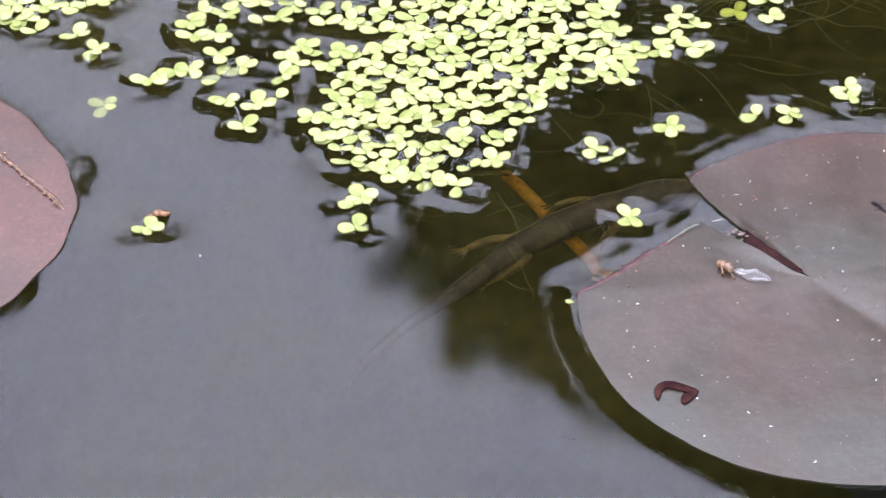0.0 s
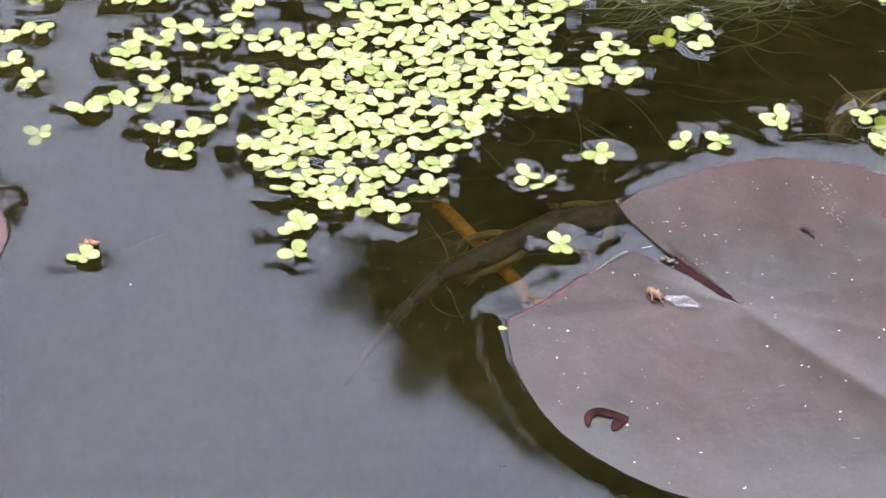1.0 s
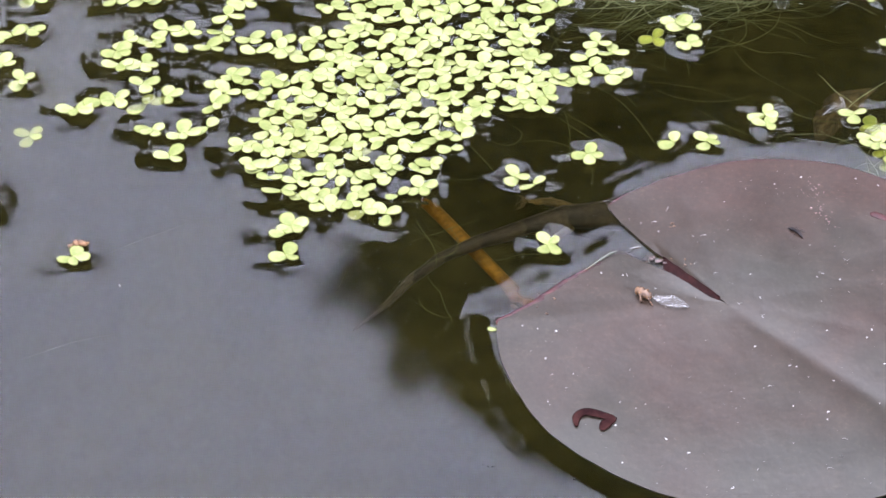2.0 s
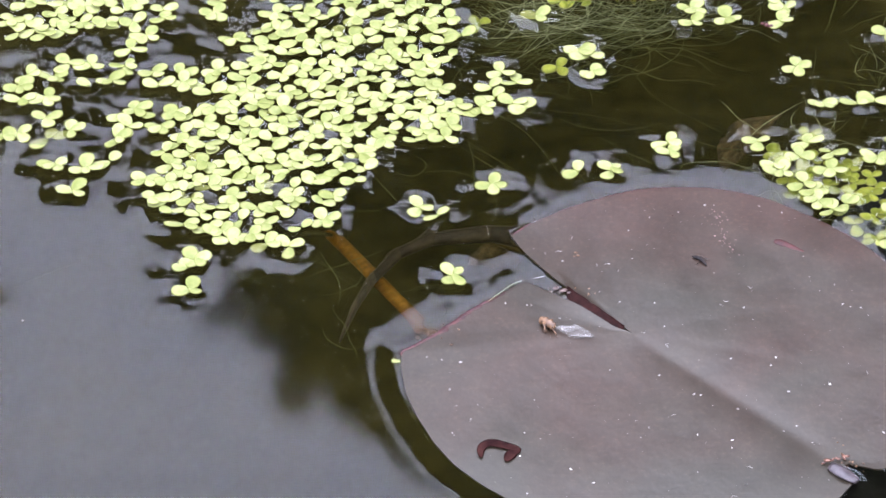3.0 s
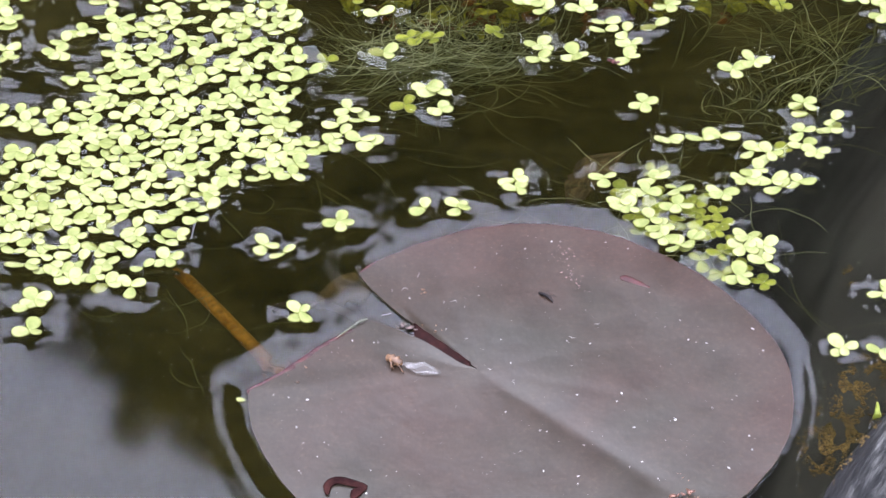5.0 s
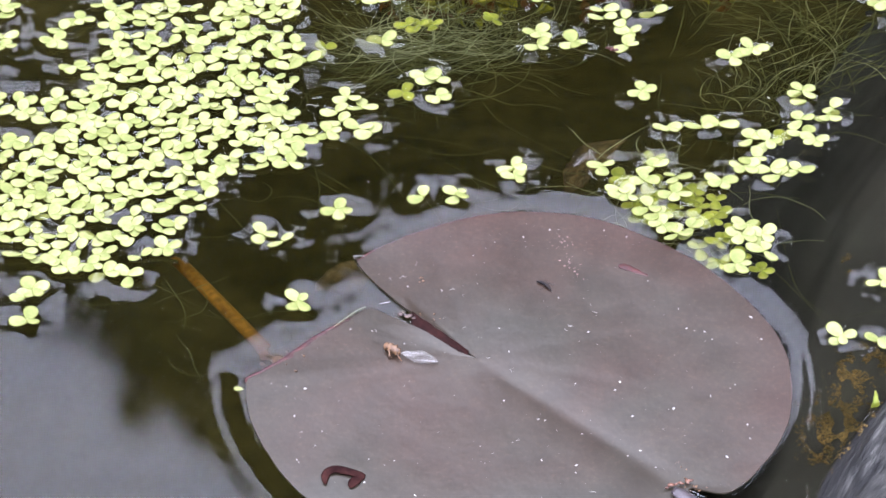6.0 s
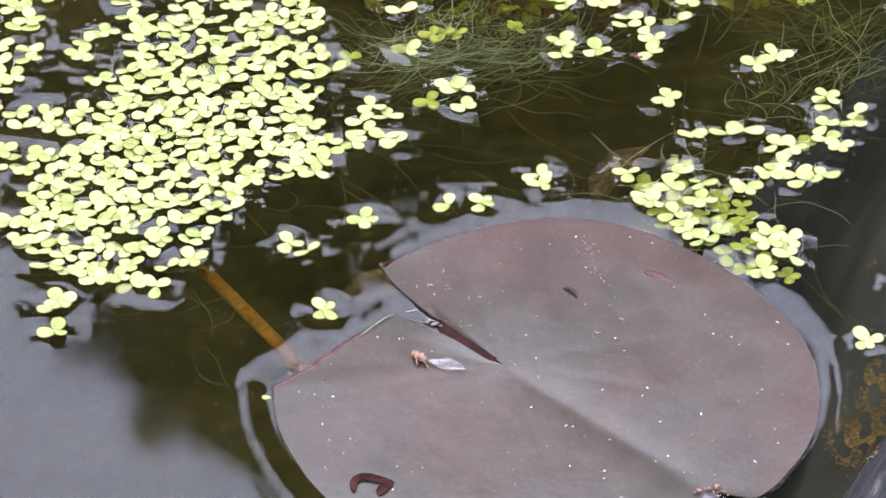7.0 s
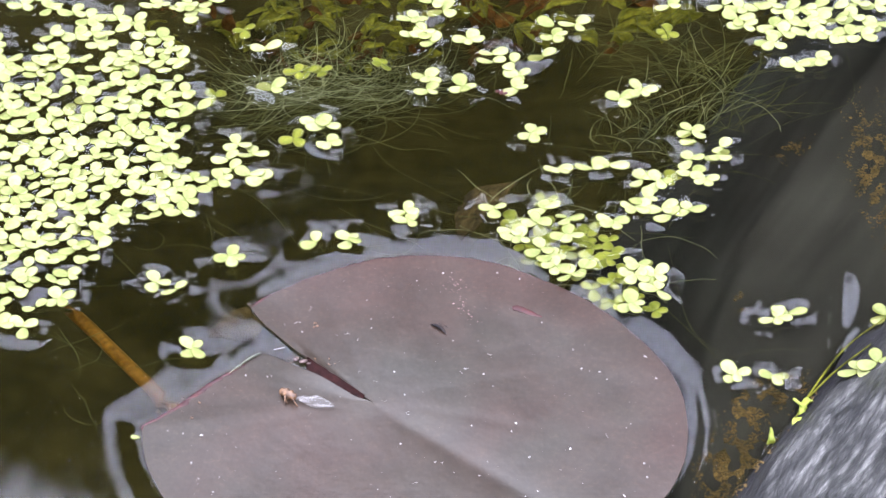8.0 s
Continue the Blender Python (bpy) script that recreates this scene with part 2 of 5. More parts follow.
def PAD_R(a):
    """Distance of the pad's margin from its stalk, by direction."""
    deg = (np.degrees(a) - 126.8) % 360 + 126.8
    whole = 58.63 + 8.87 * np.cos(a) - 6.92 * np.sin(a) + 0.10 * np.cos(2 * a) - 0.04 * np.sin(2 * a) - 0.53 * np.cos(3 * a) + 0.17 * np.sin(3 * a)
    whole = whole + 0.47 * np.cos(4 * a) - 0.71 * np.sin(4 * a) + 0.49 * np.cos(5 * a) + 0.09 * np.sin(5 * a)
    cut = np.interp(deg, (126.8, 132, 141, 148, 154.5, 165.8, 172.8, 179.5, 184.1, 187, 189), (46, 38, 30.3, 31.0, 32.2, 36.2, 38.9, 42.6, 47.0, 50.8, 400))
    tip = np.interp(deg, (460, 471, 480, 486.8), (400, 46.6, 45.5, 44.2))
    cleft = 2.7 * np.exp(-(((deg - 313.5) / 6.5) ** 2)) + 6.2 * np.exp(-(((deg - 316.4) / 2.0) ** 2))
    return np.minimum(np.minimum(whole, cut), tip) - cleft + 0.15 * np.sin(np.radians(deg) * 13) + 0.06 * np.sin(np.radians(deg) * 41 + 1)


def slit_sides(r):
    """Directions, in degrees, of the slit's two sides at r mm from the stalk: far lobe, near lobe."""
    far = np.interp(r, (0, 3, 10, 18, 24, 30, 41, 45), (134.2, 133.5, 132.6, 132.6, 132.2, 131.2, 129.1, 126.9))
    near = np.interp(r, (0, 2, 4, 6, 10, 15.5, 21, 26, 45), (134.4, 146, 152.5, 152, 146.5, 143.0, 141.2, 141, 141))
    return far, near


LEFT_C, LEFT_R = np.array((-199.2, 14.7)), 54.0


def left_radius(a):
    return LEFT_R + 0.7 * np.cos(5 * a) + 0.3 * np.sin(19 * a)


def pad_gap(x, y):
    """Signed distance from the large pad's margin in mm, outside positive; the slit counts as outside."""
    dx, dy = x - PAD_C[0], y - PAD_C[1]
    a, r = np.arctan2(dy, dx), np.hypot(dx, dy)
    d = (r - PAD_R(a)) * 0.93
    deg = (np.degrees(a) + 360) % 360
    far, near = slit_sides(r)
    slit = np.minimum(deg - far, near - deg) * np.radians(1) * r
    return np.maximum(d, np.where(np.abs(deg - 137) < 25, slit, -99))


def left_gap(x, y):
    dx, dy = x - LEFT_C[0], y - LEFT_C[1]
    return np.hypot(dx, dy) - left_radius(np.arctan2(dy, dx))


def build_pad(name, centre, radius, fold_deg, turn, mat, label):
    """A floating pad: fan of rings from the stalk, a slit, a sunken midrib and a thin underside."""
    na, nr = 361, 44
    verts, faces = [], []
    for layer in (0, 1):
        for j in range(nr):
            k = (j / (nr - 1)) ** 0.8
            far, near = (float(v) + turn for v in slit_sides(k * 45.0))
            for i in range(na):
                f = i / (na - 1)
                edge = near + f * (360 + far - near)
                a = math.radians(edge)
                r = k * float(radius(np.array(a)))
                x, y = r * math.cos(a), r * math.sin(a)
                fr = math.radians(fold_deg)
                along, across = x * math.cos(fr) + y * math.sin(fr), -x * math.sin(fr) + y * math.cos(fr)
                z = RIM + 0.6 * (1 - k ** 3) + 0.6 * noise.noise((x * 0.03, y * 0.03, 3.0)) * (1 - k ** 8)
                z -= 0.55 * math.exp(-(math.hypot(across + 0.3, 1.5) - 1.5) / (4.2 if across > -0.3 else 3.0)) * (1 / (1 + math.exp(-(along - 5) / 3))) * (1 - k ** 10)
                for v in range(11):
                    va = math.radians(fold_deg + 30 * (v + 1))
                    vx, vy = math.cos(va), math.sin(va)
                    if x * vx + y * vy > 4:
                        z -= 0.03 * math.exp(-((-x * vy + y * vx) / 1.6) ** 2) * (1 - k ** 6)
                if i < na / 2:
                    z += 0.35 * max(0.0, 1 - i / 16.0) ** 1.5 * math.sin(math.pi * min(1.0, k * 1.25))
                else:
                    z += 0.85 * max(0.0, 1 - (na - 1 - i) / 8.0) ** 2 * min(1.0, k * 1.8) * min(1.0, max(0.12, (29 - 45 * k) / 7.0))
                verts.append(((centre[0] + x) * MM, (centre[1] + y) * MM, (z - 0.7 * layer) * MM))
    n0 = na * nr
    for q in grid_faces(na, nr):
        faces.append(q[::-1])
        faces.append(tuple(v + n0 for v in q))
    def wall(a, c):
        k = len(verts)
        verts.extend((verts[a], verts[c], verts[c + n0], verts[a + n0]))
        faces.append((k + 1, k, k + 3, k + 2))

    for i in range(na - 1):
        wall((nr - 1) * na + i, (nr - 1) * na + i + 1)
    for j in range(nr - 1):
        wall(j * na, (j + 1) * na)
        wall((j + 1) * na + na - 1, j * na + na - 1)
    ob = thing(name, verts, faces, mat)
    tagged(ob, label, "lily pad")
    return ob


def margin_strip(pad, centre, radius, a0, a1, width):
    """The reddish upturned margin of the torn lobe."""
    bm = bmesh.new()
    rows = []
    for i in range(60):
        a = math.radians(a0 + (a1 - a0) * i / 59)
        r = float(radius(np.array(a)))
        w = width * (0.55 + 0.9 * i / 59) * math.sin(math.pi * i / 59) ** 0.4 * max(0.25, 0.8 + 1.1 * noise.noise((i * 0.27, 0, 0)))
        row = []
        for k, (q, z) in enumerate(((-w, -0.5), (-w * 0.4, -0.34), (0.05, -0.28), (0.2, -0.45), (0.2, -0.9))):
            row.append(bm.verts.new(((centre[0] + (r + q) * math.cos(a)) * MM, (centre[1] + (r + q) * math.sin(a)) * MM, (RIM + 0.45 + z) * MM)))
        rows.append(row)
    for a, c in zip(rows, rows[1:]):
        for k in range(4):
            bm.faces.new((a[k], a[k + 1], c[k + 1], c[k]))
    return part("torn_margin", bm, M_PAD_RED, pad, "thin reddish torn margin")


lily_pad = build_pad("lily_pad", PAD_C, PAD_R, -45.0, 0.0, M_PAD, "large round purple-brown lily pad floating flat, slit to its stalk")
margin_strip(lily_pad, PAD_C, PAD_R, 152, 188.5, 2.2)
margin_strip(lily_pad, PAD_C, PAD_R, 119, 127, 0.6)
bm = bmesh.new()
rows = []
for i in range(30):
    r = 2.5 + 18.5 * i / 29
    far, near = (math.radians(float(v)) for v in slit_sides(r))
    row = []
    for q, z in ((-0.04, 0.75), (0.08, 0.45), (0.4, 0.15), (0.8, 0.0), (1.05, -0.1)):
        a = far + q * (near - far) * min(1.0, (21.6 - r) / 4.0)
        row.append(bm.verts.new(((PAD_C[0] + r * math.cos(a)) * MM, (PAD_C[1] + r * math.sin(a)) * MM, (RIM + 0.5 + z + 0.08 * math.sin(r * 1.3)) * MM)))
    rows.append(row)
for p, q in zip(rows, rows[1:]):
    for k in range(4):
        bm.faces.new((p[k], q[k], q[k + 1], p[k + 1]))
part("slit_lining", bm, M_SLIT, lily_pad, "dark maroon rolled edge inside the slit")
bm = bmesh.new()
rows = []
for i in range(9):
    f = i / 8
    row = []
    for k in range(7):
        g = k / 6 - 0.5
        wide = 3.3 * math.sin(math.pi * (0.12 + 0.8 * f)) ** 0.6
        px, py = 59.3 + 5.4 * f + 0.7 * wide * g, -45.2 - 4.6 * f + 0.75 * wide * g
        pz = RIM + 0.75 + 0.3 * math.cos(math.pi * g) - 0.45 * f * f + 0.16 * math.sin(5 * f + 4 * g)
        row.append(bm.verts.new((px * MM, py * MM, pz * MM)))
    rows.append(row)
for p, q in zip(rows, rows[1:]):
    for k in range(6):
        bm.faces.new((p[k], q[k], q[k + 1], p[k + 1]))
flap = part("curled_flap", bm, M_WET_SKIN, lily_pad, "wet pale curled flap at the midrib's end")
thick = flap.modifiers.new("thickness", "SOLIDIFY")
thick.thickness = 0.4 * MM
other_pad = build_pad("lily_pad", LEFT_C, left_radius, 200.0, -14.0, M_PAD_YOUNG, "reddish brown lily pad with a creased midrib floating on open water")

bm = bmesh.new()
tube(bm, [p * MM for p in spline([(-176, 46, -0.45), (-164, 36, -0.4), (-157, 28.5, -0.35), (-150, 21, -0.5), (-147, 17, -0.9)], 24)], [v * MM for v in (0.2, 0.35, 0.5, 0.55, 0.5, 0.6, 0.5, 0.65, 0.6, 0.5, 0.6, 0.7, 0.6, 0.55, 0.7, 0.65, 0.6, 0.7, 0.75, 0.6, 0.5, 0.45, 0.3, 0.1)], 7, 0.3)
part("crease", bm, M_CREASE, other_pad, "brown cracked crease")

# ---- duckweed, in mm ----
TRAIL_A = [(-126.7, 9.6, 4), (-108.7, 47.3, 3), (-113.7, 56.6, 4), (-106.7, 55.6, 4), (-101.8, 58.6, 2), (-132.2, 64.1, 4), (-116.6, 67.3, 2), (-100.8, 67, 4), (-146.1, 75.9, 4), (-126.8, 68.1, 3), (-123.3, 68.9, 3), (-117.8, 75.1, 3), (-111.6, 70.1, 4), (-98.4, 71.7, 3), (-161.3, 83.1, 2), (-151.7, 81.6, 4), (-124.1, 82.5, 3), (-118.4, 83, 4), (-99.7, 76.2, 1), (-97.6, 78.7, 4), (-169.7, 90.4, 4), (-167.2, 87.1, 3), (-164.2, 87.6, 3), (-125, 87.1, 4), (-117.3, 91, 4), (-108.7, 88.5, 1), (-104.3, 90.3, 4), (-167.5, 94, 3), (-160.6, 93, 4), (-158.7, 94.3, 2), (-152.8, 92.1, 1), (-150.6, 94.1, 2)]
TRAIL_B = [(-147.4, 95.8, 3), (-123.5, 92.4, 3), (-114.6, 96.9, 3), (-109.1, 96.4, 3), (-101.1, 96, 4), (-100.5, 103, 3), (-148, 109, 3), (-130.2, 114.5, 4), (-128.1, 109.8, 2), (-126.8, 113.6, 3), (-124.1, 111.1, 3), (-121.8, 109.4, 3), (-119.8, 111.8, 2), (-116.9, 109.9, 3), (-113.2, 113.3, 4), (-107.4, 113.6, 4), (-104.1, 112.5, 1), (-100.7, 114, 3), (-97, 108.1, 4), (-127.2, 121.7, 3), (-122.4, 121.8, 2), (-119.6, 117.5, 4), (-117, 121.8, 3), (-114.8, 116.3, 2), (-112.8, 120.9, 3), (-108.5, 122.4, 4), (-103.2, 118.9, 2), (-101.1, 121.8, 3), (-96.2, 128.3, 2), (-102.4, 133.9, 1), (-98.3, 137.8, 4), (-102.6, 140.5, 3)]
MAT_A = [(-64.1, 27.8, 3), (-58.6, 27.2, 3), (-82.8, 34.8, 3), (-77.3, 33.3, 3), (-74.3, 32.4, 4), (-67.6, 31, 4), (-65, 34.8, 3), (-87.6, 43.1, 2), (-81.9, 43.9, 4), (-79.6, 38.7, 3), (-72.6, 39.4, 2), (-70.2, 36.5, 2), (-66.8, 40.9, 3), (-62.7, 40.8, 3), (-51, 36.7, 4), (-29.3, 41.7, 3), (-25.2, 39.1, 2), (-93.1, 51.3, 4), (-91.1, 44.3, 3), (-87.6, 50.2, 4), (-81.4, 50.6, 4), (-73.1, 51.1, 3), (-72.5, 44.9, 4), (-66.5, 47.5, 3), (-58.5, 45, 4), (-49, 45.4, 3), (-87.6, 57.3, 4), (-80.6, 57.6, 4), (-74.9, 58.6, 3), (-73.6, 54.8, 2), (-67.6, 53, 4), (-66.1, 58.9, 3)]
MAT_B = [(-62.1, 57.3, 2), (-60.3, 55.4, 2), (-58.8, 59.2, 2), (-56.2, 59.8, 2), (-53.9, 52.7, 2), (-48.2, 55.8, 4), (-86.4, 65.5, 2), (-83.6, 62, 2), (-80.1, 64.8, 3), (-79.5, 61.3, 2), (-71.7, 65.3, 2), (-71, 61.4, 3), (-65.2, 67.3, 2), (-64.4, 63.8, 2), (-57.6, 63.2, 2), (-48.2, 65.6, 4), (-43.8, 61.6, 4), (-38.6, 67.6, 4), (-91.1, 71.7, 4), (-85.7, 69.3, 2), (-82, 68.5, 2), (-80.7, 72.8, 3), (-77.8, 69.1, 3), (-72.8, 73.5, 3), (-71.3, 69.5, 2), (-67.4, 75.5, 3), (-62.3, 72.3, 4), (-58, 75.8, 3), (-55.4, 68.6, 4), (-53.2, 74.2, 3), (-45.4, 70.3, 3), (-29.6, 71, 4)]
MAT_C = [(-24.1, 68.4, 3), (-22.9, 72.9, 3), (-92.5, 76.9, 1), (-88, 77, 4), (-79.1, 79.1, 4), (-69.1, 80.6, 4), (-63.3, 79.4, 3), (-60, 78.6, 2), (-54, 80.3, 4), (-49.6, 82.5, 3), (-48.7, 76, 4), (-46.1, 81, 2), (-40.9, 79.2, 4), (-35.5, 76.8, 3), (-30, 77.3, 3), (-27.6, 83.2, 3), (-25.6, 77.2, 4), (-21.6, 81.2, 3), (-15.4, 80.6, 4), (-8.6, 82.6, 2), (-93.2, 88.2, 2), (-86.9, 89.1, 4), (-81.8, 88.8, 2), (-80, 85.6, 2), (-74.6, 84.9, 3), (-73.8, 88.4, 1), (-72.6, 90.9, 2), (-67.5, 86.7, 2), (-62.2, 85.3, 4), (-58.4, 91.7, 2), (-57.4, 85.5, 2), (-55.2, 88.8, 3)]
MAT_D = [(-49.8, 87.5, 3), (-44.6, 91.6, 4), (-38.8, 85, 4), (-32.3, 90, 2), (-32.2, 84.8, 2), (-29.1, 89.5, 3), (-25.8, 87.4, 4), (-13.8, 88.8, 2), (-12.8, 84.9, 2), (-94.6, 93.4, 4), (-88, 93.4, 2), (-79.2, 93.9, 4), (-71.9, 96.5, 2), (-66.3, 97.1, 3), (-63.8, 92.4, 3), (-59.4, 96.7, 3), (-54.2, 95.5, 3), (-51.3, 92, 3), (-48.7, 96.7, 3), (-42.9, 98.1, 4), (-39.6, 97.1, 3), (-36.5, 99.5, 3), (-31.8, 94.4, 3), (-29.3, 98.2, 3), (-27.3, 95.3, 3), (-11.4, 94.8, 3), (-75.7, 106.8, 4), (-69.4, 104.3, 4), (-61.1, 106.9, 2), (-58.8, 103.2, 2), (-55.9, 106, 2), (-51.5, 104.9, 3)]
MAT_E = [(-44.6, 106.8, 2), (-38.9, 102.9, 3), (-35.8, 107.8, 4), (-25.2, 106.9, 2), (-93.4, 115.9, 3), (-65.1, 111.3, 3), (-61.3, 111.8, 1), (-58.3, 112.3, 2), (-52.8, 110, 4), (-48, 109.1, 2), (-41.6, 111.7, 3), (-40, 115.1, 3), (-33.7, 113.2, 3), (-27.8, 110.7, 3), (-21, 109.8, 2), (-94.1, 119.5, 2), (-81.6, 118.1, 4), (-80.2, 122.9, 2), (-66.8, 117.7, 4), (-59.4, 117.8, 4), (-47.5, 116.9, 4), (-41.3, 122, 4), (-34.9, 122, 2), (-29.8, 116.6, 3), (-24.1, 116.1, 4), (-75.8, 127.2, 4), (-68.2, 126.1, 4), (-67.4, 131.7, 3), (-62.8, 128.3, 2), (-59.8, 130.5, 3), (-59.6, 125.9, 3), (-54, 129.8, 2)]
MAT_F = [(-51.3, 124.3, 4), (-44.3, 128.2, 3), (-40.3, 131.8, 3), (-39.5, 128.5, 2), (-36, 125.6, 2), (-35.1, 129.5, 3), (-29.2, 130.5, 2), (-25.5, 130.7, 3), (-94.6, 132.5, 4), (-70.7, 134.1, 2), (-70.4, 139.9, 3), (-57.8, 137.1, 2), (-55.2, 133.2, 3), (-44.4, 138.4, 4), (-36.9, 134.3, 3), (-34.6, 134.3, 1), (-29.8, 139.7, 3), (-28.3, 135.3, 4), (-92, 142.3, 3), (-89, 143.1, 2), (-56.6, 142.5, 3), (-50.4, 142.6, 3), (-46.8, 143.6, 3), (-41.3, 144, 2), (-36.6, 147.5, 3), (-34.4, 142.2, 3), (-57.6, 154.5, 3), (-51.9, 152.5, 3), (-47.7, 149.8, 4), (-40.8, 150.2, 3), (-31.4, 154.8, 4), (-24.9, 153, 4)]
MAT_G = [(-23.5, 155.4, 2), (-21.4, 148.8, 1), (-21.1, 151.8, 3), (-17.9, 155.9, 3), (-64.3, 156.3, 3), (-58.4, 158.6, 1), (-54.6, 156.6, 1)]
LOOSE_A = [(-80, 11.3, 3), (-81.2, 19.5, 2), (-21.1, 17.4, 4), (-79.6, 22.1, 4), (-12.6, 50.6, 4), (6.6, 56, 2), (14.3, 56.9, 4), (27.6, 67.4, 3), (28.2, 63.3, 3), (-5.4, 80.9, 2), (-7.9, 90.8, 3), (10.2, 94.4, 4), (7.3, 103.6, 3), (9.4, 101.8, 3), (34.4, 116, 3), (80.4, 111.4, 3), (85.7, 114.6, 4), (-3, 117.7, 3), (34.4, 121.1, 4), (42.9, 117.3, 4), (55.8, 116.3, 3), (56.7, 121.7, 3), (50.5, 127.9, 2), (50.7, 131.3, 2), (55.4, 127.6, 2), (63.1, 130.3, 2), (-4.8, 134.5, 2), (32, 139.8, 3), (36.2, 136.9, 2), (45.1, 137.3, 4), (66.3, 138.8, 4), (31.9, 146.8, 4)]
LOOSE_B = [(34.2, 141.4, 3), (65.9, 143.3, 1), (71.8, 143.6, 3), (36.6, 153.9, 3), (39.3, 150.3, 3), (95.4, 151.1, 3)]
RIGHT = [(98.5, 5, 4), (106.5, 4.2, 3), (109.5, 24.9, 4), (112.5, 26.5, 2), (77.1, 30.8, 4), (64.2, 42.4, 3), (78.9, 41.2, 4), (60.3, 49.4, 3), (51.9, 59.2, 3), (53, 56.2, 4), (58.2, 52.2, 3), (64.4, 57.1, 4), (48.2, 67.9, 3), (75.1, 61.7, 4), (80.9, 67.2, 4), (86.8, 66.4, 3), (88.9, 64.6, 2), (93.5, 66.4, 3), (83.8, 71, 3), (63.7, 82.4, 4), (72.1, 83.2, 2), (83.3, 78.5, 3), (87, 77.4, 4), (95.3, 80.8, 2), (97.8, 77.5, 4), (75.8, 84.3, 2), (95.4, 86, 3), (101.6, 86.9, 4), (103, 91.2, 2), (58.8, 97.4, 4), (96.3, 97.6, 4), (97.1, 93.7, 1)]
FAR = [(124.3, 124.8, 3), (130, 126.6, 4), (119, 134.2, 4), (122.2, 138.5, 3), (128.5, 138.4, 2), (131.2, 138.3, 4), (134.2, 137.3, 3), (138.8, 137.4, 2), (141.5, 136.6, 3), (111.7, 145.2, 3), (113.2, 142.2, 3), (120.5, 142, 3), (124.4, 143.9, 3), (127.2, 143.4, 3), (131.9, 144.3, 4), (136.3, 144.2, 3), (140.3, 144.8, 3), (143, 141, 3), (145.6, 142.2, 4), (108.7, 151.3, 2), (112.8, 149.7, 4), (117, 149.1, 2), (120.7, 151.5, 3), (124.2, 148.9, 3), (128.2, 148.8, 3), (131.8, 150, 2), (135.9, 149.2, 2), (141.8, 151.1, 3), (146.5, 149.7, 3)]
SUNK = [(60, 73), (55, 56), (73, 50), (77, 46), (87, 83), (2, 100), (9, 127), (-17, 118), (6, 127), (3, 127), (94, 143), (90, 81), (52, 63), (59, 60), (68, 60), (69, 40), (-10, 146), (23, 130), (65, 61), (60, 64), (70, 54)]
MATS = MAT_A + MAT_B + MAT_C + MAT_D + MAT_E + MAT_F + MAT_G
LOOSE = LOOSE_A + LOOSE_B
FROND_SPOTS = []


def frond_mesh(long, wide, dome, mat):
    bm = bmesh.new()
    n = 14
    rings = []
    for k, z in ((0.97, -0.14), (1.0, 0.02), (0.84, dome * 0.6)):
        rings.append([bm.verts.new((long * (0.5 + 0.5 * k * math.cos(a)) * MM, wide * 0.5 * k * math.sin(a) * (1 + 0.3 * math.cos(a)) * MM, (z + (0.06 * math.cos(2 * a) if z > 0 else 0.0)) * MM)) for a in (2 * math.pi * i / n for i in range(n))])
    top = bm.verts.new((long * 0.5 * MM, 0, dome * MM))
    for a, c in zip(rings, rings[1:]):
        for i in range(n):
            bm.faces.new((a[i], a[(i + 1) % n], c[(i + 1) % n], c[i]))
    for i in range(n):
        bm.faces.new((rings[2][i], rings[2][(i + 1) % n], top))
    me = mesh_of("frond", bm, mat)
    me.materials.append(M_FROND_RIM)
    for p in me.polygons:
        p.material_index = 1 if p.index < 2 * n else 0
    return me


FRONDS = [frond_mesh(l, w, d, M_FROND) for l, w, d in ((4.45, 3.2, 0.16), (4.15, 3.0, 0.14), (4.55, 3.3, 0.12), (3.85, 2.9, 0.18))]
FRONDS_GREEN = [frond_mesh(l, w, d, M_FROND_GREEN) for l, w, d in ((3.8, 2.9, 0.4), (3.4, 2.6, 0.4))]
plants = []
rnd = random.Random(7)


SPREAD = {1: (175,), 2: (184, 52), 3: (182, 68, -36), 4: (180, 78, -12, -98)}


def frond_poses(count, size=1.0):
    """Poses and sizes of a plant's fronds about their joint."""
    out = []
    for i in range(count):
        ang = SPREAD[count][i] + rnd.uniform(-20, 20)
        s = size * (rnd.uniform(0.9, 1.12) if i < 2 else rnd.uniform(0.72, 1.0))
        off = rnd.uniform(-0.45, 0.2) * MM
        m = pose(off * math.cos(radians(ang)), off * math.sin(radians(ang)), (0.22 * i + rnd.uniform(-0.1, 0.1)) * MM, rnd.gauss(0, 5), rnd.uniform(-9, 3), ang)
        out.append((m, s, s * rnd.uniform(0.88, 1.05)))
    return out


def duckweed(x, y, z, count, turn, meshes, label, group, tilt=4.0, size=1.0):
    """One floating plant: an Empty with its fronds spread from the joint."""
    plant = new("duckweed_plant")
    plant.empty_display_size = 0.002
    plant.matrix_basis = pose(x * MM, y * MM, z * MM, rnd.gauss(0, tilt), rnd.gauss(0, tilt), turn)
    tagged(plant, label, "duckweed", group)
    for m, s, t in frond_poses(count, size):
        f = new("frond", rnd.choice(meshes))
        f.parent = plant
        f.matrix_basis = m @ Matrix.Diagonal((s, t, s, 1))
        w = plant.matrix_basis @ (m @ Vector((1.9 * MM * s, 0, 0)))
        if z > -0.9:
            FROND_SPOTS.append((w.x / MM, w.y / MM, 1.75 * s))
    plants.append(plant)
    return plant


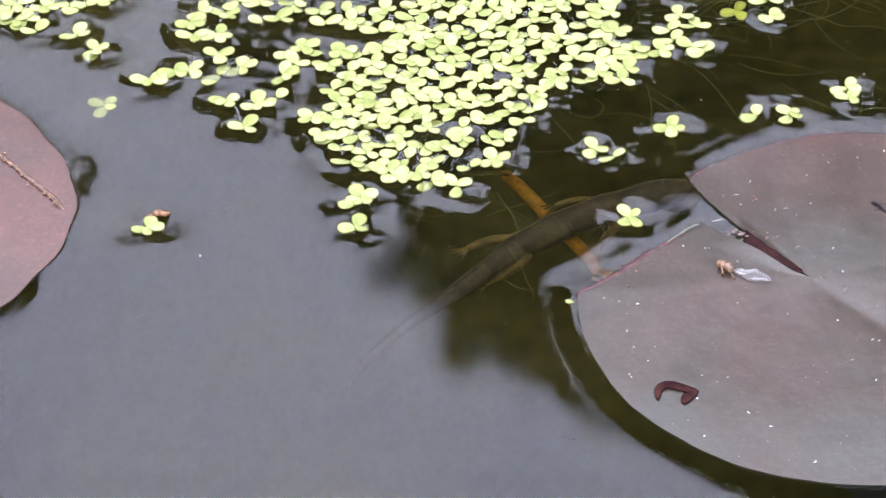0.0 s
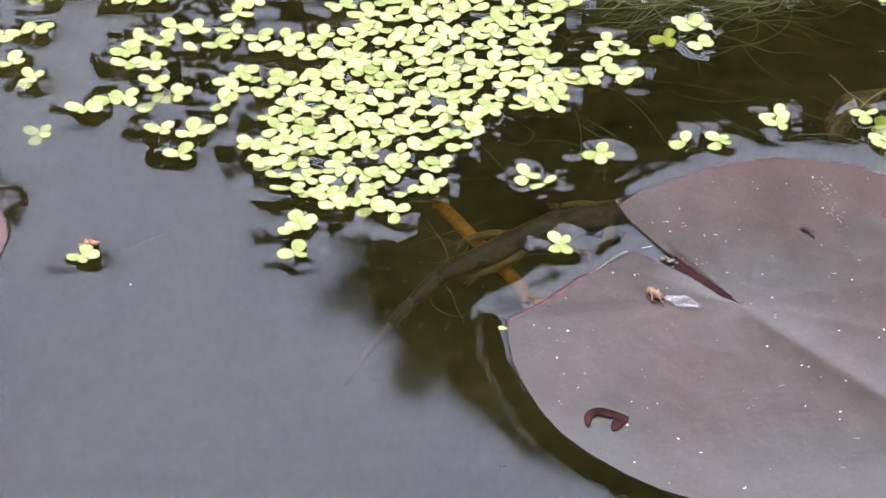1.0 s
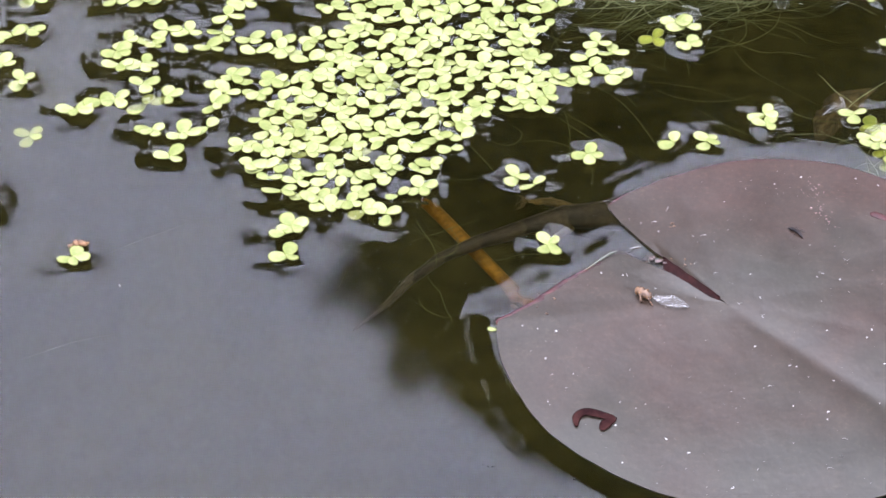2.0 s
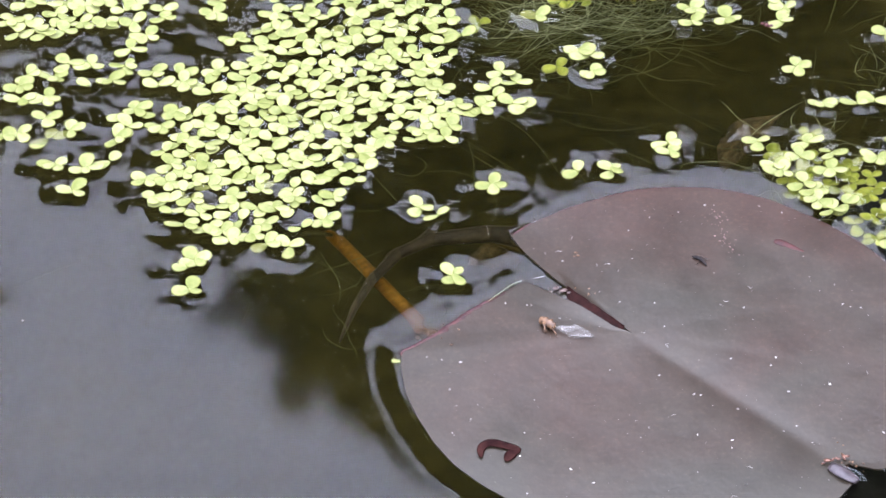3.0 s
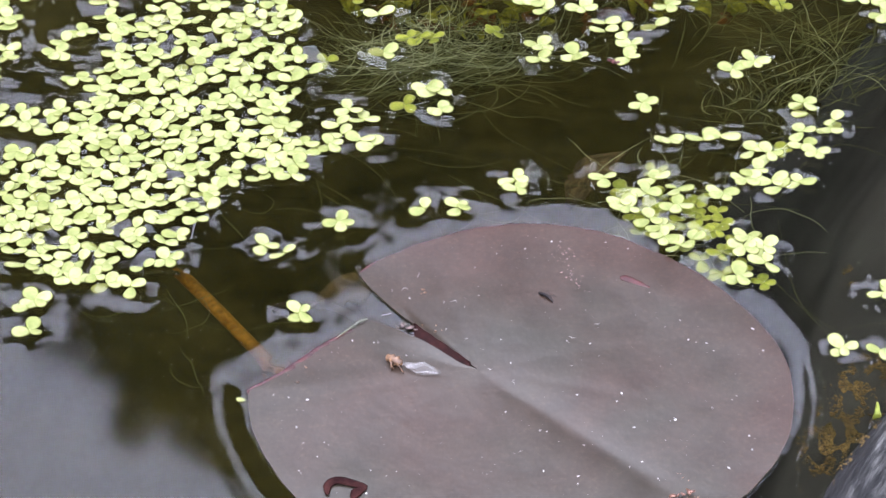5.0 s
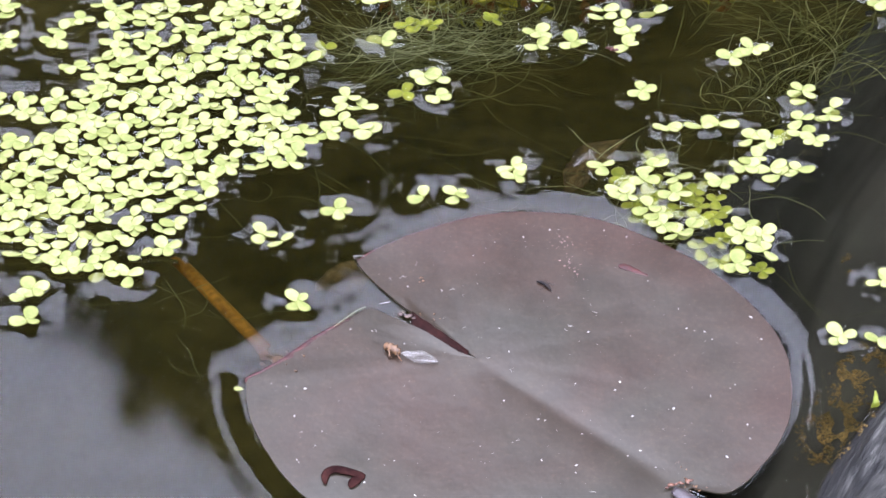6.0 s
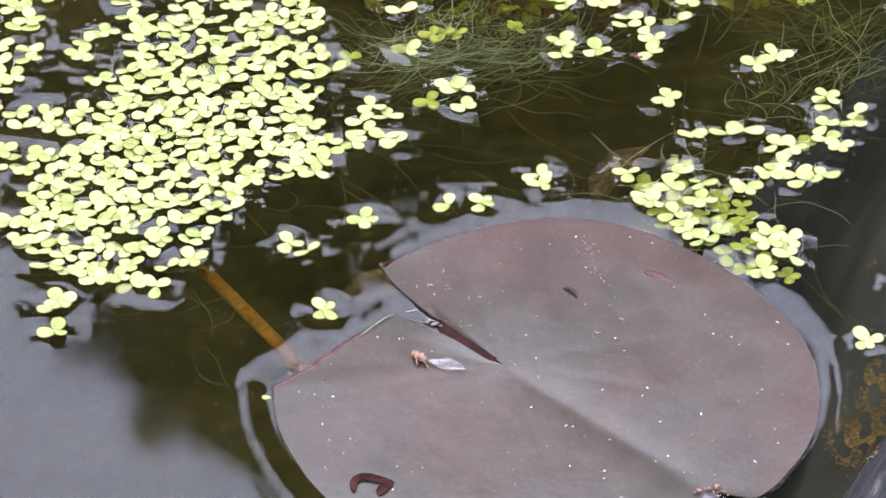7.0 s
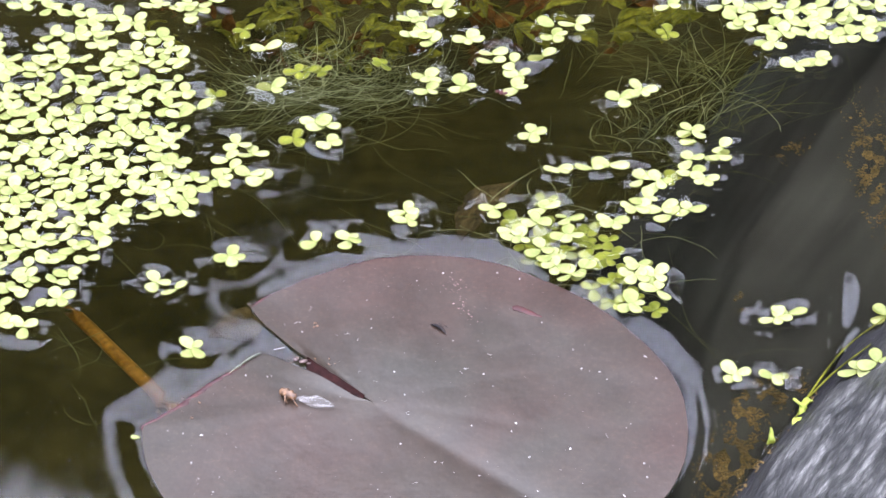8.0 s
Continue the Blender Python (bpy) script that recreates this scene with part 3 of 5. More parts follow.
def duckweed_mat(spots, size, label):
    """The far, crowded plants as one mesh."""
    verts, faces, rims = [], [], []
    for x, y, count in spots:
        base = pose(x * MM, y * MM, (Z_FLOAT + rnd.uniform(0, 0.25)) * MM, rnd.gauss(0, 4), rnd.gauss(0, 4), rnd.gauss(0, 26))
        for m, s, t in frond_poses(count, size):
            w, k = base @ m @ Matrix.Diagonal((s, t, s, 1)), len(verts)
            me = rnd.choice(FRONDS)
            verts.extend(tuple(w @ v.co) for v in me.vertices)
            faces.extend(tuple(k + i for i in p.vertices) for p in me.polygons)
            rims.extend(p.material_index for p in me.polygons)
            c = base @ (m @ Vector((1.9 * MM * s, 0, 0)))
            FROND_SPOTS.append((c.x / MM, c.y / MM, 1.75 * s))
    ob = thing("duckweed_mat", verts, faces, M_FROND_MAT)
    ob.data.materials.append(M_FROND_RIM)
    ob.data.polygons.foreach_set("material_index", rims)
    return tagged(ob, label, "duckweed", kind="stuff")


def scatter(poly, gap, taken):
    xs, ys = [p[0] for p in poly], [p[1] for p in poly]
    out = []
    for _ in range(9000):
        x, y = rnd.uniform(min(xs), max(xs)), rnd.uniform(min(ys), max(ys))
        if inside(x, y, poly) and all((x - a) ** 2 + (y - c) ** 2 > gap * gap for a, c in out) and all((x - a) ** 2 + (y - c) ** 2 > (0.8 * gap) ** 2 for a, c in taken):
            out.append((x, y))
    return out


Z_FLOAT = 0.12
BRIGHT = "pale yellow-green duckweed plant floating on the pond surface"
CROWDED = "pale yellow-green duckweed plant crowded in a floating mat"
for spots, group, label, size in ((TRAIL_A + TRAIL_B, "duckweed trailing from the mat", BRIGHT, 1.0), (MATS, "duckweed mat", CROWDED, 0.97), (LOOSE, "loose duckweed", BRIGHT, 1.0), (RIGHT, "duckweed beside the large pad", BRIGHT, 1.0), (FAR, "far duckweed by the liner", CROWDED, 1.02)):
    for x, y, count in spots:
        if x < -40 and y > 95:
            continue
        duckweed(x, y, Z_FLOAT + rnd.uniform(0, 0.25), count, rnd.gauss(0, 26), FRONDS, label, group, 4.0, size)
back_mat = duckweed_mat([p for p in MATS + TRAIL_A + TRAIL_B if p[0] < -40 and p[1] > 95], 0.98, "crowded yellow-green duckweed at the back of the mat")
CORE = [(-90, 67), (-82, 83), (-74, 97), (-68, 118), (-58, 127), (-46, 135), (-27, 135), (-22, 109), (-26, 90), (-20, 81), (-22, 70), (-39, 63), (-43, 50), (-56, 29), (-71, 27), (-83, 33), (-91, 48)]
gaps = []
for _ in range(6000):
    x, y = rnd.uniform(-100, 0), rnd.uniform(20, 170)
    if inside(x, y, CORE) and all((x - a) ** 2 + (y - c) ** 2 > 2.75 ** 2 for a, c, _ in FROND_SPOTS) and all((x - a) ** 2 + (y - c) ** 2 > 4.4 ** 2 for a, c, _ in gaps):
        gaps.append((x, y, rnd.choice((2, 2, 3))))
small_fry = duckweed_mat(gaps, 0.84, "small young duckweed filling the gaps of the mat")
RAFT = [(48, 69), (62, 68), (74, 58), (84, 44), (83, 27), (74, 30), (62, 41), (51, 55)]
for k, (x, y) in enumerate(scatter(RAFT, 4.9, [p[:2] for p in RIGHT])):
    if pad_gap(np.array(x), np.array(y)) < 3.5:
        continue
    duckweed(x, y, (Z_FLOAT, -1.6, -2.6)[k % 3], rnd.choice((3, 4)), rnd.uniform(0, 360), (FRONDS, FRONDS_GREEN, FRONDS_GREEN)[k % 3], "yellow-green duckweed plant heaped in a half-sunken raft", "duckweed beside the large pad", 8)
for x, y in SUNK:
    duckweed(x, y, -2.2 - rnd.uniform(0, 2), rnd.choice((3, 3, 4)), rnd.uniform(0, 360), FRONDS_GREEN, "olive green duckweed plant sunk just under the surface", "sunken duckweed", 14)


# ---- liner, in mm: u runs along the waterline, s across it, out of the water ----
U0, UD, SN = np.array((92.0, -45.0)), np.array((0.502, 0.865)), np.array((0.865, -0.502))


def liner_height(u, s):
    shelf = np.interp(u, (-200, 0, 40, 100, 220, 900), (-8, -12, -26, -42, -47, -60))
    z = np.where(s > 0, 34 * (1 - np.exp(-np.clip(s, 0, None) / 42.0)), 0.32 * s)
    z = np.where(s < shelf, 0.32 * shelf + 1.3 * (s - shelf), z)
    z = z + 2.2 * np.exp(-((s - 2 - 0.03 * u) / 5.0) ** 2) * np.sin(u * 0.045 + 0.4)
    fold = np.exp(-((s - 10 + 0.22 * (u - 110)) / 6.0) ** 2) * np.exp(-((u - 95) / 60.0) ** 2)
    z = z + 7.0 * fold + 1.0 * np.exp(-((s + 4.0 + 0.33 * (u - 78)) / 4.5) ** 2) * np.exp(-((u - 80) / 20.0) ** 4)
    z = z + 0.8 * np.sin(0.11 * s + 0.05 * u) + 0.5 * np.sin(0.23 * s - 0.09 * u + 2)
    return np.maximum(z, -95)


def build_liner():
    us = np.concatenate([np.linspace(-700, -130, 14), np.arange(-125, 290, 2.5), np.linspace(300, 1900, 28)])
    ss = np.concatenate([np.arange(-130, 100, 1.6), np.linspace(104, 420, 20)])
    uu, sg = np.meshgrid(us, ss)
    z = liner_height(uu, sg)
    x, y = U0[0] + uu * UD[0] + sg * SN[0], U0[1] + uu * UD[1] + sg * SN[1]
    ob = thing("liner", [tuple(v) for v in np.stack([x, y, z], -1).reshape(-1, 3) * MM], [f[::-1] for f in grid_faces(len(us), len(ss))], M_LINER)
    thick = ob.modifiers.new("thickness", "SOLIDIFY")
    thick.thickness, thick.offset = 0.001, -1
    return tagged(ob, "black rubber pond liner, scuffed grey where dry, sloping out of the water", "pond liner", kind="structure")


build_liner()


# ---- water surface ----
def pad_margins():
    """Margin points of each lobe of the large pad and of the small pad."""
    lobes = []
    for a0, a1 in ((141.5, 314.2), (-45.8, 121.0)):
        a = np.radians(np.arange(a0, a1, 0.03))
        r = PAD_R(a)
        lobes.append(list(zip(PAD_C[0] + r * np.cos(a), PAD_C[1] + r * np.sin(a))))
    for r in np.arange(2, 30, 0.06):
        a = math.radians(float(slit_sides(r)[1]))
        lobes[0].append((PAD_C[0] + r * math.cos(a), PAD_C[1] + r * math.sin(a)))
    ring = np.radians(np.arange(-70, 80, 0.04))
    lobes.append([(LEFT_C[0] + left_radius(a) * math.cos(a), LEFT_C[1] + left_radius(a) * math.sin(a)) for a in ring])
    return lobes


def ruffle_field(x, y, layers, seed):
    """Smooth random relief over the plan; layers give cell size in mm and amount."""
    rng = np.random.RandomState(seed)
    out = np.zeros_like(x)
    for cell, amp in layers:
        lat = rng.uniform(-1, 1, (int(320 / cell), int(380 / cell)))
        gx, gy = np.clip((x + 186) / cell, 0, lat.shape[1] - 2.001), np.clip((y + 100) / cell, 0, lat.shape[0] - 2.001)
        ix, iy = gx.astype(int), gy.astype(int)
        fx, fy = gx - ix, gy - iy
        fx, fy = fx * fx * (3 - 2 * fx), fy * fy * (3 - 2 * fy)
        out += amp * ((lat[iy, ix] * (1 - fx) + lat[iy, ix + 1] * fx) * (1 - fy) + (lat[iy + 1, ix] * (1 - fx) + lat[iy + 1, ix + 1] * fx) * fy)
    return out


def build_water():
    xs = np.concatenate([np.linspace(-1300, -190, 30), np.arange(-184, 152, 0.45), np.linspace(160, 1200, 30)])
    ys = np.concatenate([np.linspace(-560, -104, 20), np.arange(-98, 178, 0.45), np.linspace(186, 1600, 40)])
    nx, ny = len(xs), len(ys)
    x, y = np.meshgrid(xs, ys)
    g = np.minimum(pad_gap(x, y), left_gap(x, y))
    # the pads press the water down
    press = np.ones_like(g)
    near = np.argwhere((g > -1) & (g < 24))
    bearing = np.degrees(np.arctan2(y - LEFT_C[1], x - LEFT_C[0]))
    tug = 0.12 + 1.3 * np.exp(-((bearing - 17) / 7.0) ** 2) * (1 + 0.5 * ruffle_field(x, y, ((1.4, 0.8), (3.0, 0.8)), 21)) + 0.8 * np.exp(-((bearing + 37) / 9.0) ** 2)
    for which, edge in enumerate(pad_margins()):
        tree = KDTree(len(edge))
        for i, (ex, ey) in enumerate(edge):
            tree.insert((ex, ey, 0), i)
        tree.balance()
        for j, i in near:
            d = tree.find((x[j, i], y[j, i], 0))[2]
            if d < 20:
                press[j, i] *= 1 - (tug[j, i] if which == 2 else 1.0) * math.exp(-max(d, 0.0) / 3.1)
    h = -0.95 * np.where(g > 0, 1 - press, 1.0)
    # each plant dimples the water unevenly: it hangs down round most of the rim and climbs elsewhere
    crisp = ruffle_field(x, y, ((0.95, 1.0), (1.8, 0.8)), 4)
    climb = 0.15 + 0.85 * np.tanh(4.0 * ruffle_field(x, y, ((5.2, 0.8), (2.2, 0.15)), 9) + 0.6)
    near_plant = np.zeros_like(h)
    for fx, fy, fr in FROND_SPOTS:
        i0, i1 = np.searchsorted(xs, (fx - 13, fx + 13))
        j0, j1 = np.searchsorted(ys, (fy - 13, fy + 13))
        d = np.hypot(x[j0:j1, i0:i1] - fx, y[j0:j1, i0:i1] - fy) - fr
        near_plant[j0:j1, i0:i1] = np.maximum(near_plant[j0:j1, i0:i1], np.clip(1 - d * (1 + 0.16 * crisp[j0:j1, i0:i1]) / 5.6, 0, 1.05))
    h = h - 0.46 * climb * near_plant ** 1.8 * (1 - 0.6 * np.abs(h))
    h = h + 0.38 * ruffle_field(x, y, ((7.5, 1.0),), 13) * np.clip(near_plant, 0, 1) ** 1.5 * np.clip(1 - 1.2 * np.abs(h), 0, 1)
    # wrinkled film beside the torn lobe's corner
    h = h + 0.85 * ruffle_field(x, y, ((2.6, 0.8), (1.3, 0.35)), 31) * np.exp(-(((x + 29.8) * 0.83 + (y + 2.7) * 0.55) / 6.0) ** 2 - (((y + 2.7) * 0.83 - (x + 29.8) * 0.55) / 1.9) ** 2)
    s = (x - U0[0]) * SN[0] + (y - U0[1]) * SN[1]
    u = (x - U0[0]) * UD[0] + (y - U0[1]) * UD[1]
    h = h + 0.02 * np.sin(0.05 * x + 0.03 * y) * np.sin(0.04 * y - 0.02 * x + 1)
    zl = liner_height(u, s)
    h = h + np.where(s > -60, 0.3 * np.exp(-np.clip(-zl, 0, None) / 0.55), 0)
    # the film climbs over two folds of the liner just under the surface
    for um, reach, s0, lean, high, wide in ((79, 14, -8.6, -0.41, 0.42, 2.6), (27, 5, -1.0, -0.3, 0.32, 2.0)):
        h = h + high * np.exp(-((u - um) / reach) ** 6) * np.exp(-((s - s0 - lean * (u - um)) / wide) ** 2)
    keep, gone = (g > 0.15).reshape(-1), (s > 110).reshape(-1)
    quads = np.arange(nx * ny).reshape(ny, nx)
    quads = np.stack([quads[:-1, :-1], quads[:-1, 1:], quads[1:, 1:], quads[1:, :-1]], -1).reshape(-1, 4)
    quads = quads[keep[quads].any(1) & ~gone[quads].all(1)]
    used, quads = np.unique(quads, return_inverse=True)
    quads = quads.reshape(-1, 4)
    pts = np.stack([x, y, h], -1).reshape(-1, 3)[used] * MM
    me = bpy.data.meshes.new("water")
    me.vertices.add(len(pts))
    me.vertices.foreach_set("co", pts.astype(np.float32).reshape(-1))
    me.loops.add(quads.size)
    me.loops.foreach_set("vertex_index", quads.astype(np.int32).reshape(-1))
    me.polygons.add(len(quads))
    me.polygons.foreach_set("loop_start", np.arange(0, quads.size, 4, dtype=np.int32))
    me.update(calc_edges=True)
    me.polygons.foreach_set("use_smooth", np.ones(len(quads), dtype=bool))
    me.materials.append(M_WATER)
    ob = new("water", me)
    ob.visible_shadow = False
    return tagged(ob, "still dark pond water with dimples round floating leaves", "water", kind="structure")


build_water()

# ---- pond bed, banks and ground ----
bed = thing("pond_bed", [(x * MM, y * MM, (-70 + 12 * noise.noise((x * 0.012, y * 0.012, 0.3))) * MM) for y in range(-640, 1700, 45) for x in range(-1400, 1300, 45)], grid_faces(60, 52), M_SILT)
tagged(bed, "dark brown silt on the pond floor", "pond bed", kind="structure")


def build_ground():
    hole = [(-1250, -520), (-170, -520), (30, -520), (520, 330), (1180, 1460), (1100, 1560), (-600, 1560), (-1250, 1300)]
    verts, faces = [], []
    for k, z in ((1.0, -90), (1.0, 32), (1.05, 42), (2.2, 60), (60, 60)):
        for x, y in hole:
            verts.append(((x * k if k < 50 else x * k) * MM, ((y - 400) * k + 400) * MM, z * MM))
    n = len(hole)
    for j in range(4):
        for i in range(n):
            faces.append((j * n + i, j * n + (i + 1) % n, (j + 1) * n + (i + 1) % n, (j + 1) * n + i))
    ob = thing("ground", verts, faces, M_GRASS, False)
    return tagged(ob, "short green turf round the pond", "ground", kind="structure")


build_ground()


# ---- trees that the water mirrors ----
def build_tree(x, y, base, lobes, leaves, seed, leaf=0.11):
    r = random.Random(seed)
    tree = new("tree")
    tree.location = (x, y, 0.06)
    tagged(tree, "unseen dark leafy tree beyond the pond, placed for its reflection", "tree")
    bm = bmesh.new()
    top = max(l[2] for l in lobes)
    tube(bm, [(0, 0, -0.1), (0.05, 0.02, base * 0.5), (-0.03, 0, base), (0.04, 0.03, top)], [0.16, 0.12, 0.10, 0.03], 10)
    for lx, ly, lz, lr in lobes:
        tube(bm, [(0, 0, base * 0.8), (lx * 0.5, ly * 0.5, (base + lz) * 0.5), (lx, ly, lz)], [0.06, 0.04, 0.015], 6)
    part("trunk", bm, M_BARK, tree)
    verts, faces = [], []
    total = sum(l[3] ** 2 for l in lobes)
    for lx, ly, lz, lr in lobes:
        for _ in range(int(leaves / 50 * lr * lr / total)):
            d = Vector((r.gauss(0, 1), r.gauss(0, 1), r.gauss(0, 1))).normalized() * lr * (r.random() ** 0.4) * r.choice((1, 1, 1, 1.1, 1.25))
            twig, spread = Vector((lx, ly, lz)) + d, r.uniform(0.04, 0.15)
            for _ in range(50):
                c = twig + Vector((r.gauss(0, spread), r.gauss(0, spread), r.gauss(0, spread * 0.6)))
                q = Euler((r.uniform(0, 6.3), r.uniform(0, 6.3), r.uniform(0, 6.3))).to_matrix()
                s = leaf * r.uniform(0.6, 1.3)
                k = len(verts)
                for v in ((-s, 0, 0), (0, -0.4 * s, 0.08 * s), (s, 0, 0), (0, 0.4 * s, 0.08 * s)):
                    verts.append(tuple(c + q @ Vector(v)))
                faces.append((k, k + 1, k + 2, k + 3))
    me = bpy.data.meshes.new("crown")
    me.from_pydata(verts, [], faces)
    me.materials.append(M_LEAF)
    crown = new("crown", me)
    crown.parent = tree
    return tree


swaying_tree = build_tree(-0.42, 8.0, 2.2, [(-0.05, 0, 5.9, 0.32), (-0.06, 0, 5.3, 0.45), (0.22, 0, 6.4, 0.2), (0.1, 0, 4.5, 0.7), (0.12, 0, 6.05, 0.3), (0.2, 0, 5.6, 0.35), (-0.16, 0, 5.6, 0.28), (-0.01, 0, 6.3, 0.1), (0.05, 0, 6.2, 0.14), (0.14, 0, 6.62, 0.04)], 19500, 3, 0.08)
build_tree(1.0, 8.2, 2.2, [(-0.3, 0, 6.3, 0.45), (0.1, 0, 6.7, 0.45), (0.45, 0, 6.0, 0.55), (-0.45, 0, 5.5, 0.65), (0.2, 0, 5.3, 0.8), (0.3, 0, 4.3, 0.9), (-0.4, 0, 4.3, 1.0), (0.1, 0.1, 7.1, 0.3), (-0.6, 0, 5.9, 0.4), (-0.15, 0, 7.6, 0.4), (0.4, 0, 7.5, 0.5), (0.2, 0, 8.2, 0.4)], 34000, 4, 0.09)
# unseen side trees, added to block parts of the sky that tilted water mirrors
build_tree(3.2, 7.6, 2.0, [(-0.6, 0, 4.0, 0.8), (0.3, 0, 4.4, 1.0), (1.0, 0, 3.9, 1.0), (0, 0, 3.0, 1.2), (1.2, 0, 4.4, 1.0)], 20000, 8, 0.13)
build_tree(-3.6, 7.4, 2.0, [(0, 0, 5.0, 1.4), (-0.8, 0, 6.8, 1.4), (0.4, 0.3, 6.6, 1.1), (-1.2, 0, 4.0, 1.5), (0.3, 0, 3.4, 1.3), (0.2, 0, 8.0, 1.0), (0.9, 0, 5.6, 0.5)], 22000, 5)
build_tree(5.2, 7.0, 2.0, [(0, 0, 4.6, 1.5), (0.8, 0, 6.2, 1.4), (1.4, 0.3, 5.0, 1.4), (0.2, 0, 3.2, 1.4)], 16000, 6)

# also unseen: blocks high sky on the right, for the pad's left dip
build_tree(6.4, 4.4, 2.4, [(0, 0, 4.6, 1.7), (0.3, -0.8, 6.4, 1.6), (0.2, 0.9, 6.0, 1.6), (0, -1.4, 4.2, 1.5), (0.2, 0.2, 7.6, 1.1), (0, 1.6, 4.4, 1.5)], 26000, 12, 0.17)


def build_hedge(x, y, wide, seed):
    r = random.Random(seed)
    verts, faces = [], []
    for _ in range(900):
        x = r.uniform(-wide, wide)
        top = min(3.0, 2.2 + 1.3 * noise.noise((x * 0.9, 2.0, 0)) + 0.9 * noise.noise((x * 2.6, 5.0, 0)))
        twig = Vector((x, r.gauss(0, 0.35), r.uniform(0, 1) ** 0.6 * top))
        for _ in range(16):
            c = twig + Vector((r.gauss(0, 0.16), r.gauss(0, 0.16), r.gauss(0, 0.14)))
            q = Euler((r.uniform(0, 6.3), r.uniform(0, 6.3), r.uniform(0, 6.3))).to_matrix()
            s = 0.13 * r.uniform(0.6, 1.3)
            k = len(verts)
            for v in ((-s, 0, 0), (0, -0.5 * s, 0.08 * s), (s, 0, 0), (0, 0.5 * s, 0.08 * s)):
                verts.append(tuple(c + q @ Vector(v)))
            faces.append((k, k + 1, k + 2, k + 3))
    ob = thing("hedge", verts, faces, M_LEAF, False)
    ob.location = (x, y, 0.05)
    return tagged(ob, "unseen dark green shaggy hedge, added to darken low reflections", "hedge")


# out of view, added so that steep dips in the water mirror something dark
build_hedge(0, 5.2, 6.0, 9)

# ---- under water ----
bm = bmesh.new()
tube(bm, spline([(-50 * MM, 55 * MM, -31 * MM), (-44 * MM, 45.5 * MM, -30 * MM), (-29 * MM, 22 * MM, -29 * MM), (-8 * MM, -10 * MM, -30 * MM)], 14), [1.75 * MM] * 14, 10)
stem = part("plant_stem", bm, M_STICK)
tagged(stem, "orange-brown reed stem lying under water", "plant stem")


# ---- water weed and threads, in mm ----
def strand_set(name, lines, mat, radius, label, kind="", category="alga"):
    """Fine threads joined into one mesh."""
    bm = bmesh.new()
    for pts in lines:
        n = max(8, 4 * len(pts))
        tube(bm, [p * MM for p in spline(pts, n)], [radius * MM * (1 - 0.5 * abs(2 * k / (n - 1) - 1)) for k in range(n)], 4)
    ob = part(name, bm, mat)
    return tagged(ob, label, category, kind=kind)


def hammock(r, count, zmin, zmax):
    """Long hair-like threads that sag through one middle and curl at their ends."""
    out = []
    for _ in range(count):
        z = -r.uniform(zmin, zmax)
        x, y = r.gauss(11, 11), r.gauss(121, 5)
        a0, bow = radians(r.gauss(20, 26)), r.gauss(0.22, 0.24)
        half = []
        for way in (-1, 1):
            px, py, a, pts = x, y, a0, []
            for _ in range(r.choice((3, 4, 5))):
                a += way * (bow + r.gauss(0, 0.24))
                px, py = px + way * 6.2 * math.cos(a), py + way * 6.2 * math.sin(a)
                pts.append((px, py, min(-0.3, z + r.gauss(0, 0.7))))
            half.append(pts)
        out.append(half[0][::-1] + [(x, y, z)] + half[1])
    return out


def straggle(r, count, x0, x1, y0, y1, heading, spread, length, zmin, zmax):
    out = []
    for _ in range(count):
        x, y, z = r.uniform(x0, x1), r.uniform(y0, y1), -r.uniform(zmin, zmax)
        a, turn, pts = radians(r.gauss(heading, spread)), r.gauss(0, 0.22), []
        step = length * r.uniform(0.5, 1.3) / 6
        for _ in range(7):
            pts.append((x, y, z))
            x, y, z = x + step * math.cos(a), y + step * math.sin(a), min(-0.3, z + r.gauss(0, 0.5))
            a += turn + r.gauss(0, 0.12)
        out.append(pts)
    return out


tr = random.Random(21)
strand_set("hair_weed", hammock(tr, 46, 1.0, 6), M_ALGA, 0.10, "grey-green hair-like weed in a drifting tuft under water", "stuff")
strand_set("hair_weed", hammock(tr, 120, 5, 18), M_THREAD, 0.13, "dull green hair-like weed deeper in the drifting tuft", "stuff")
strand_set("hair_weed", straggle(tr, 46, 92, 110, 100, 128, 58, 24, 30, 2, 12) + straggle(tr, 36, 84, 98, 84, 104, 66, 30, 22, 2, 12) + straggle(tr, 26, 70, 92, 116, 146, 30, 40, 26, 2, 12) + straggle(tr, 24, 58, 92, 62, 100, 70, 40, 24, 3, 12), M_THREAD, 0.12, "olive thread weed straggling under water beside the liner", "stuff")
strand_set("hair_weed", straggle(tr, 46, 44, 84, 30, 72, 110, 50, 20, 1.2, 7), M_ALGA, 0.11, "pale thread weed tangled below the sunken duckweed", "stuff")
strand_set("hair_weed", straggle(tr, 26, -52, 30, 60, 112, -35, 30, 26, 1.5, 9) + straggle(tr, 22, -90, -20, 0, 70, 20, 60, 16, 3, 12), M_THREAD, 0.11, "dark thread weed drifting in open water", "stuff")
strand_set("hair_weed", straggle(tr, 20, 84, 106, 98, 126, 58, 30, 20, 0.6, 4) + straggle(tr, 12, 72, 84, 90, 108, 65, 40, 16, 0.6, 4), M_ALGA, 0.085, "pale fine thread weed near the surface beside the liner", "stuff")
strand_set("hair_weed", straggle(tr, 70, -10, 100, 128, 165, 30, 60, 26, 1.0, 8), M_THREAD, 0.14, "green thread weed between the far water plants", "stuff")
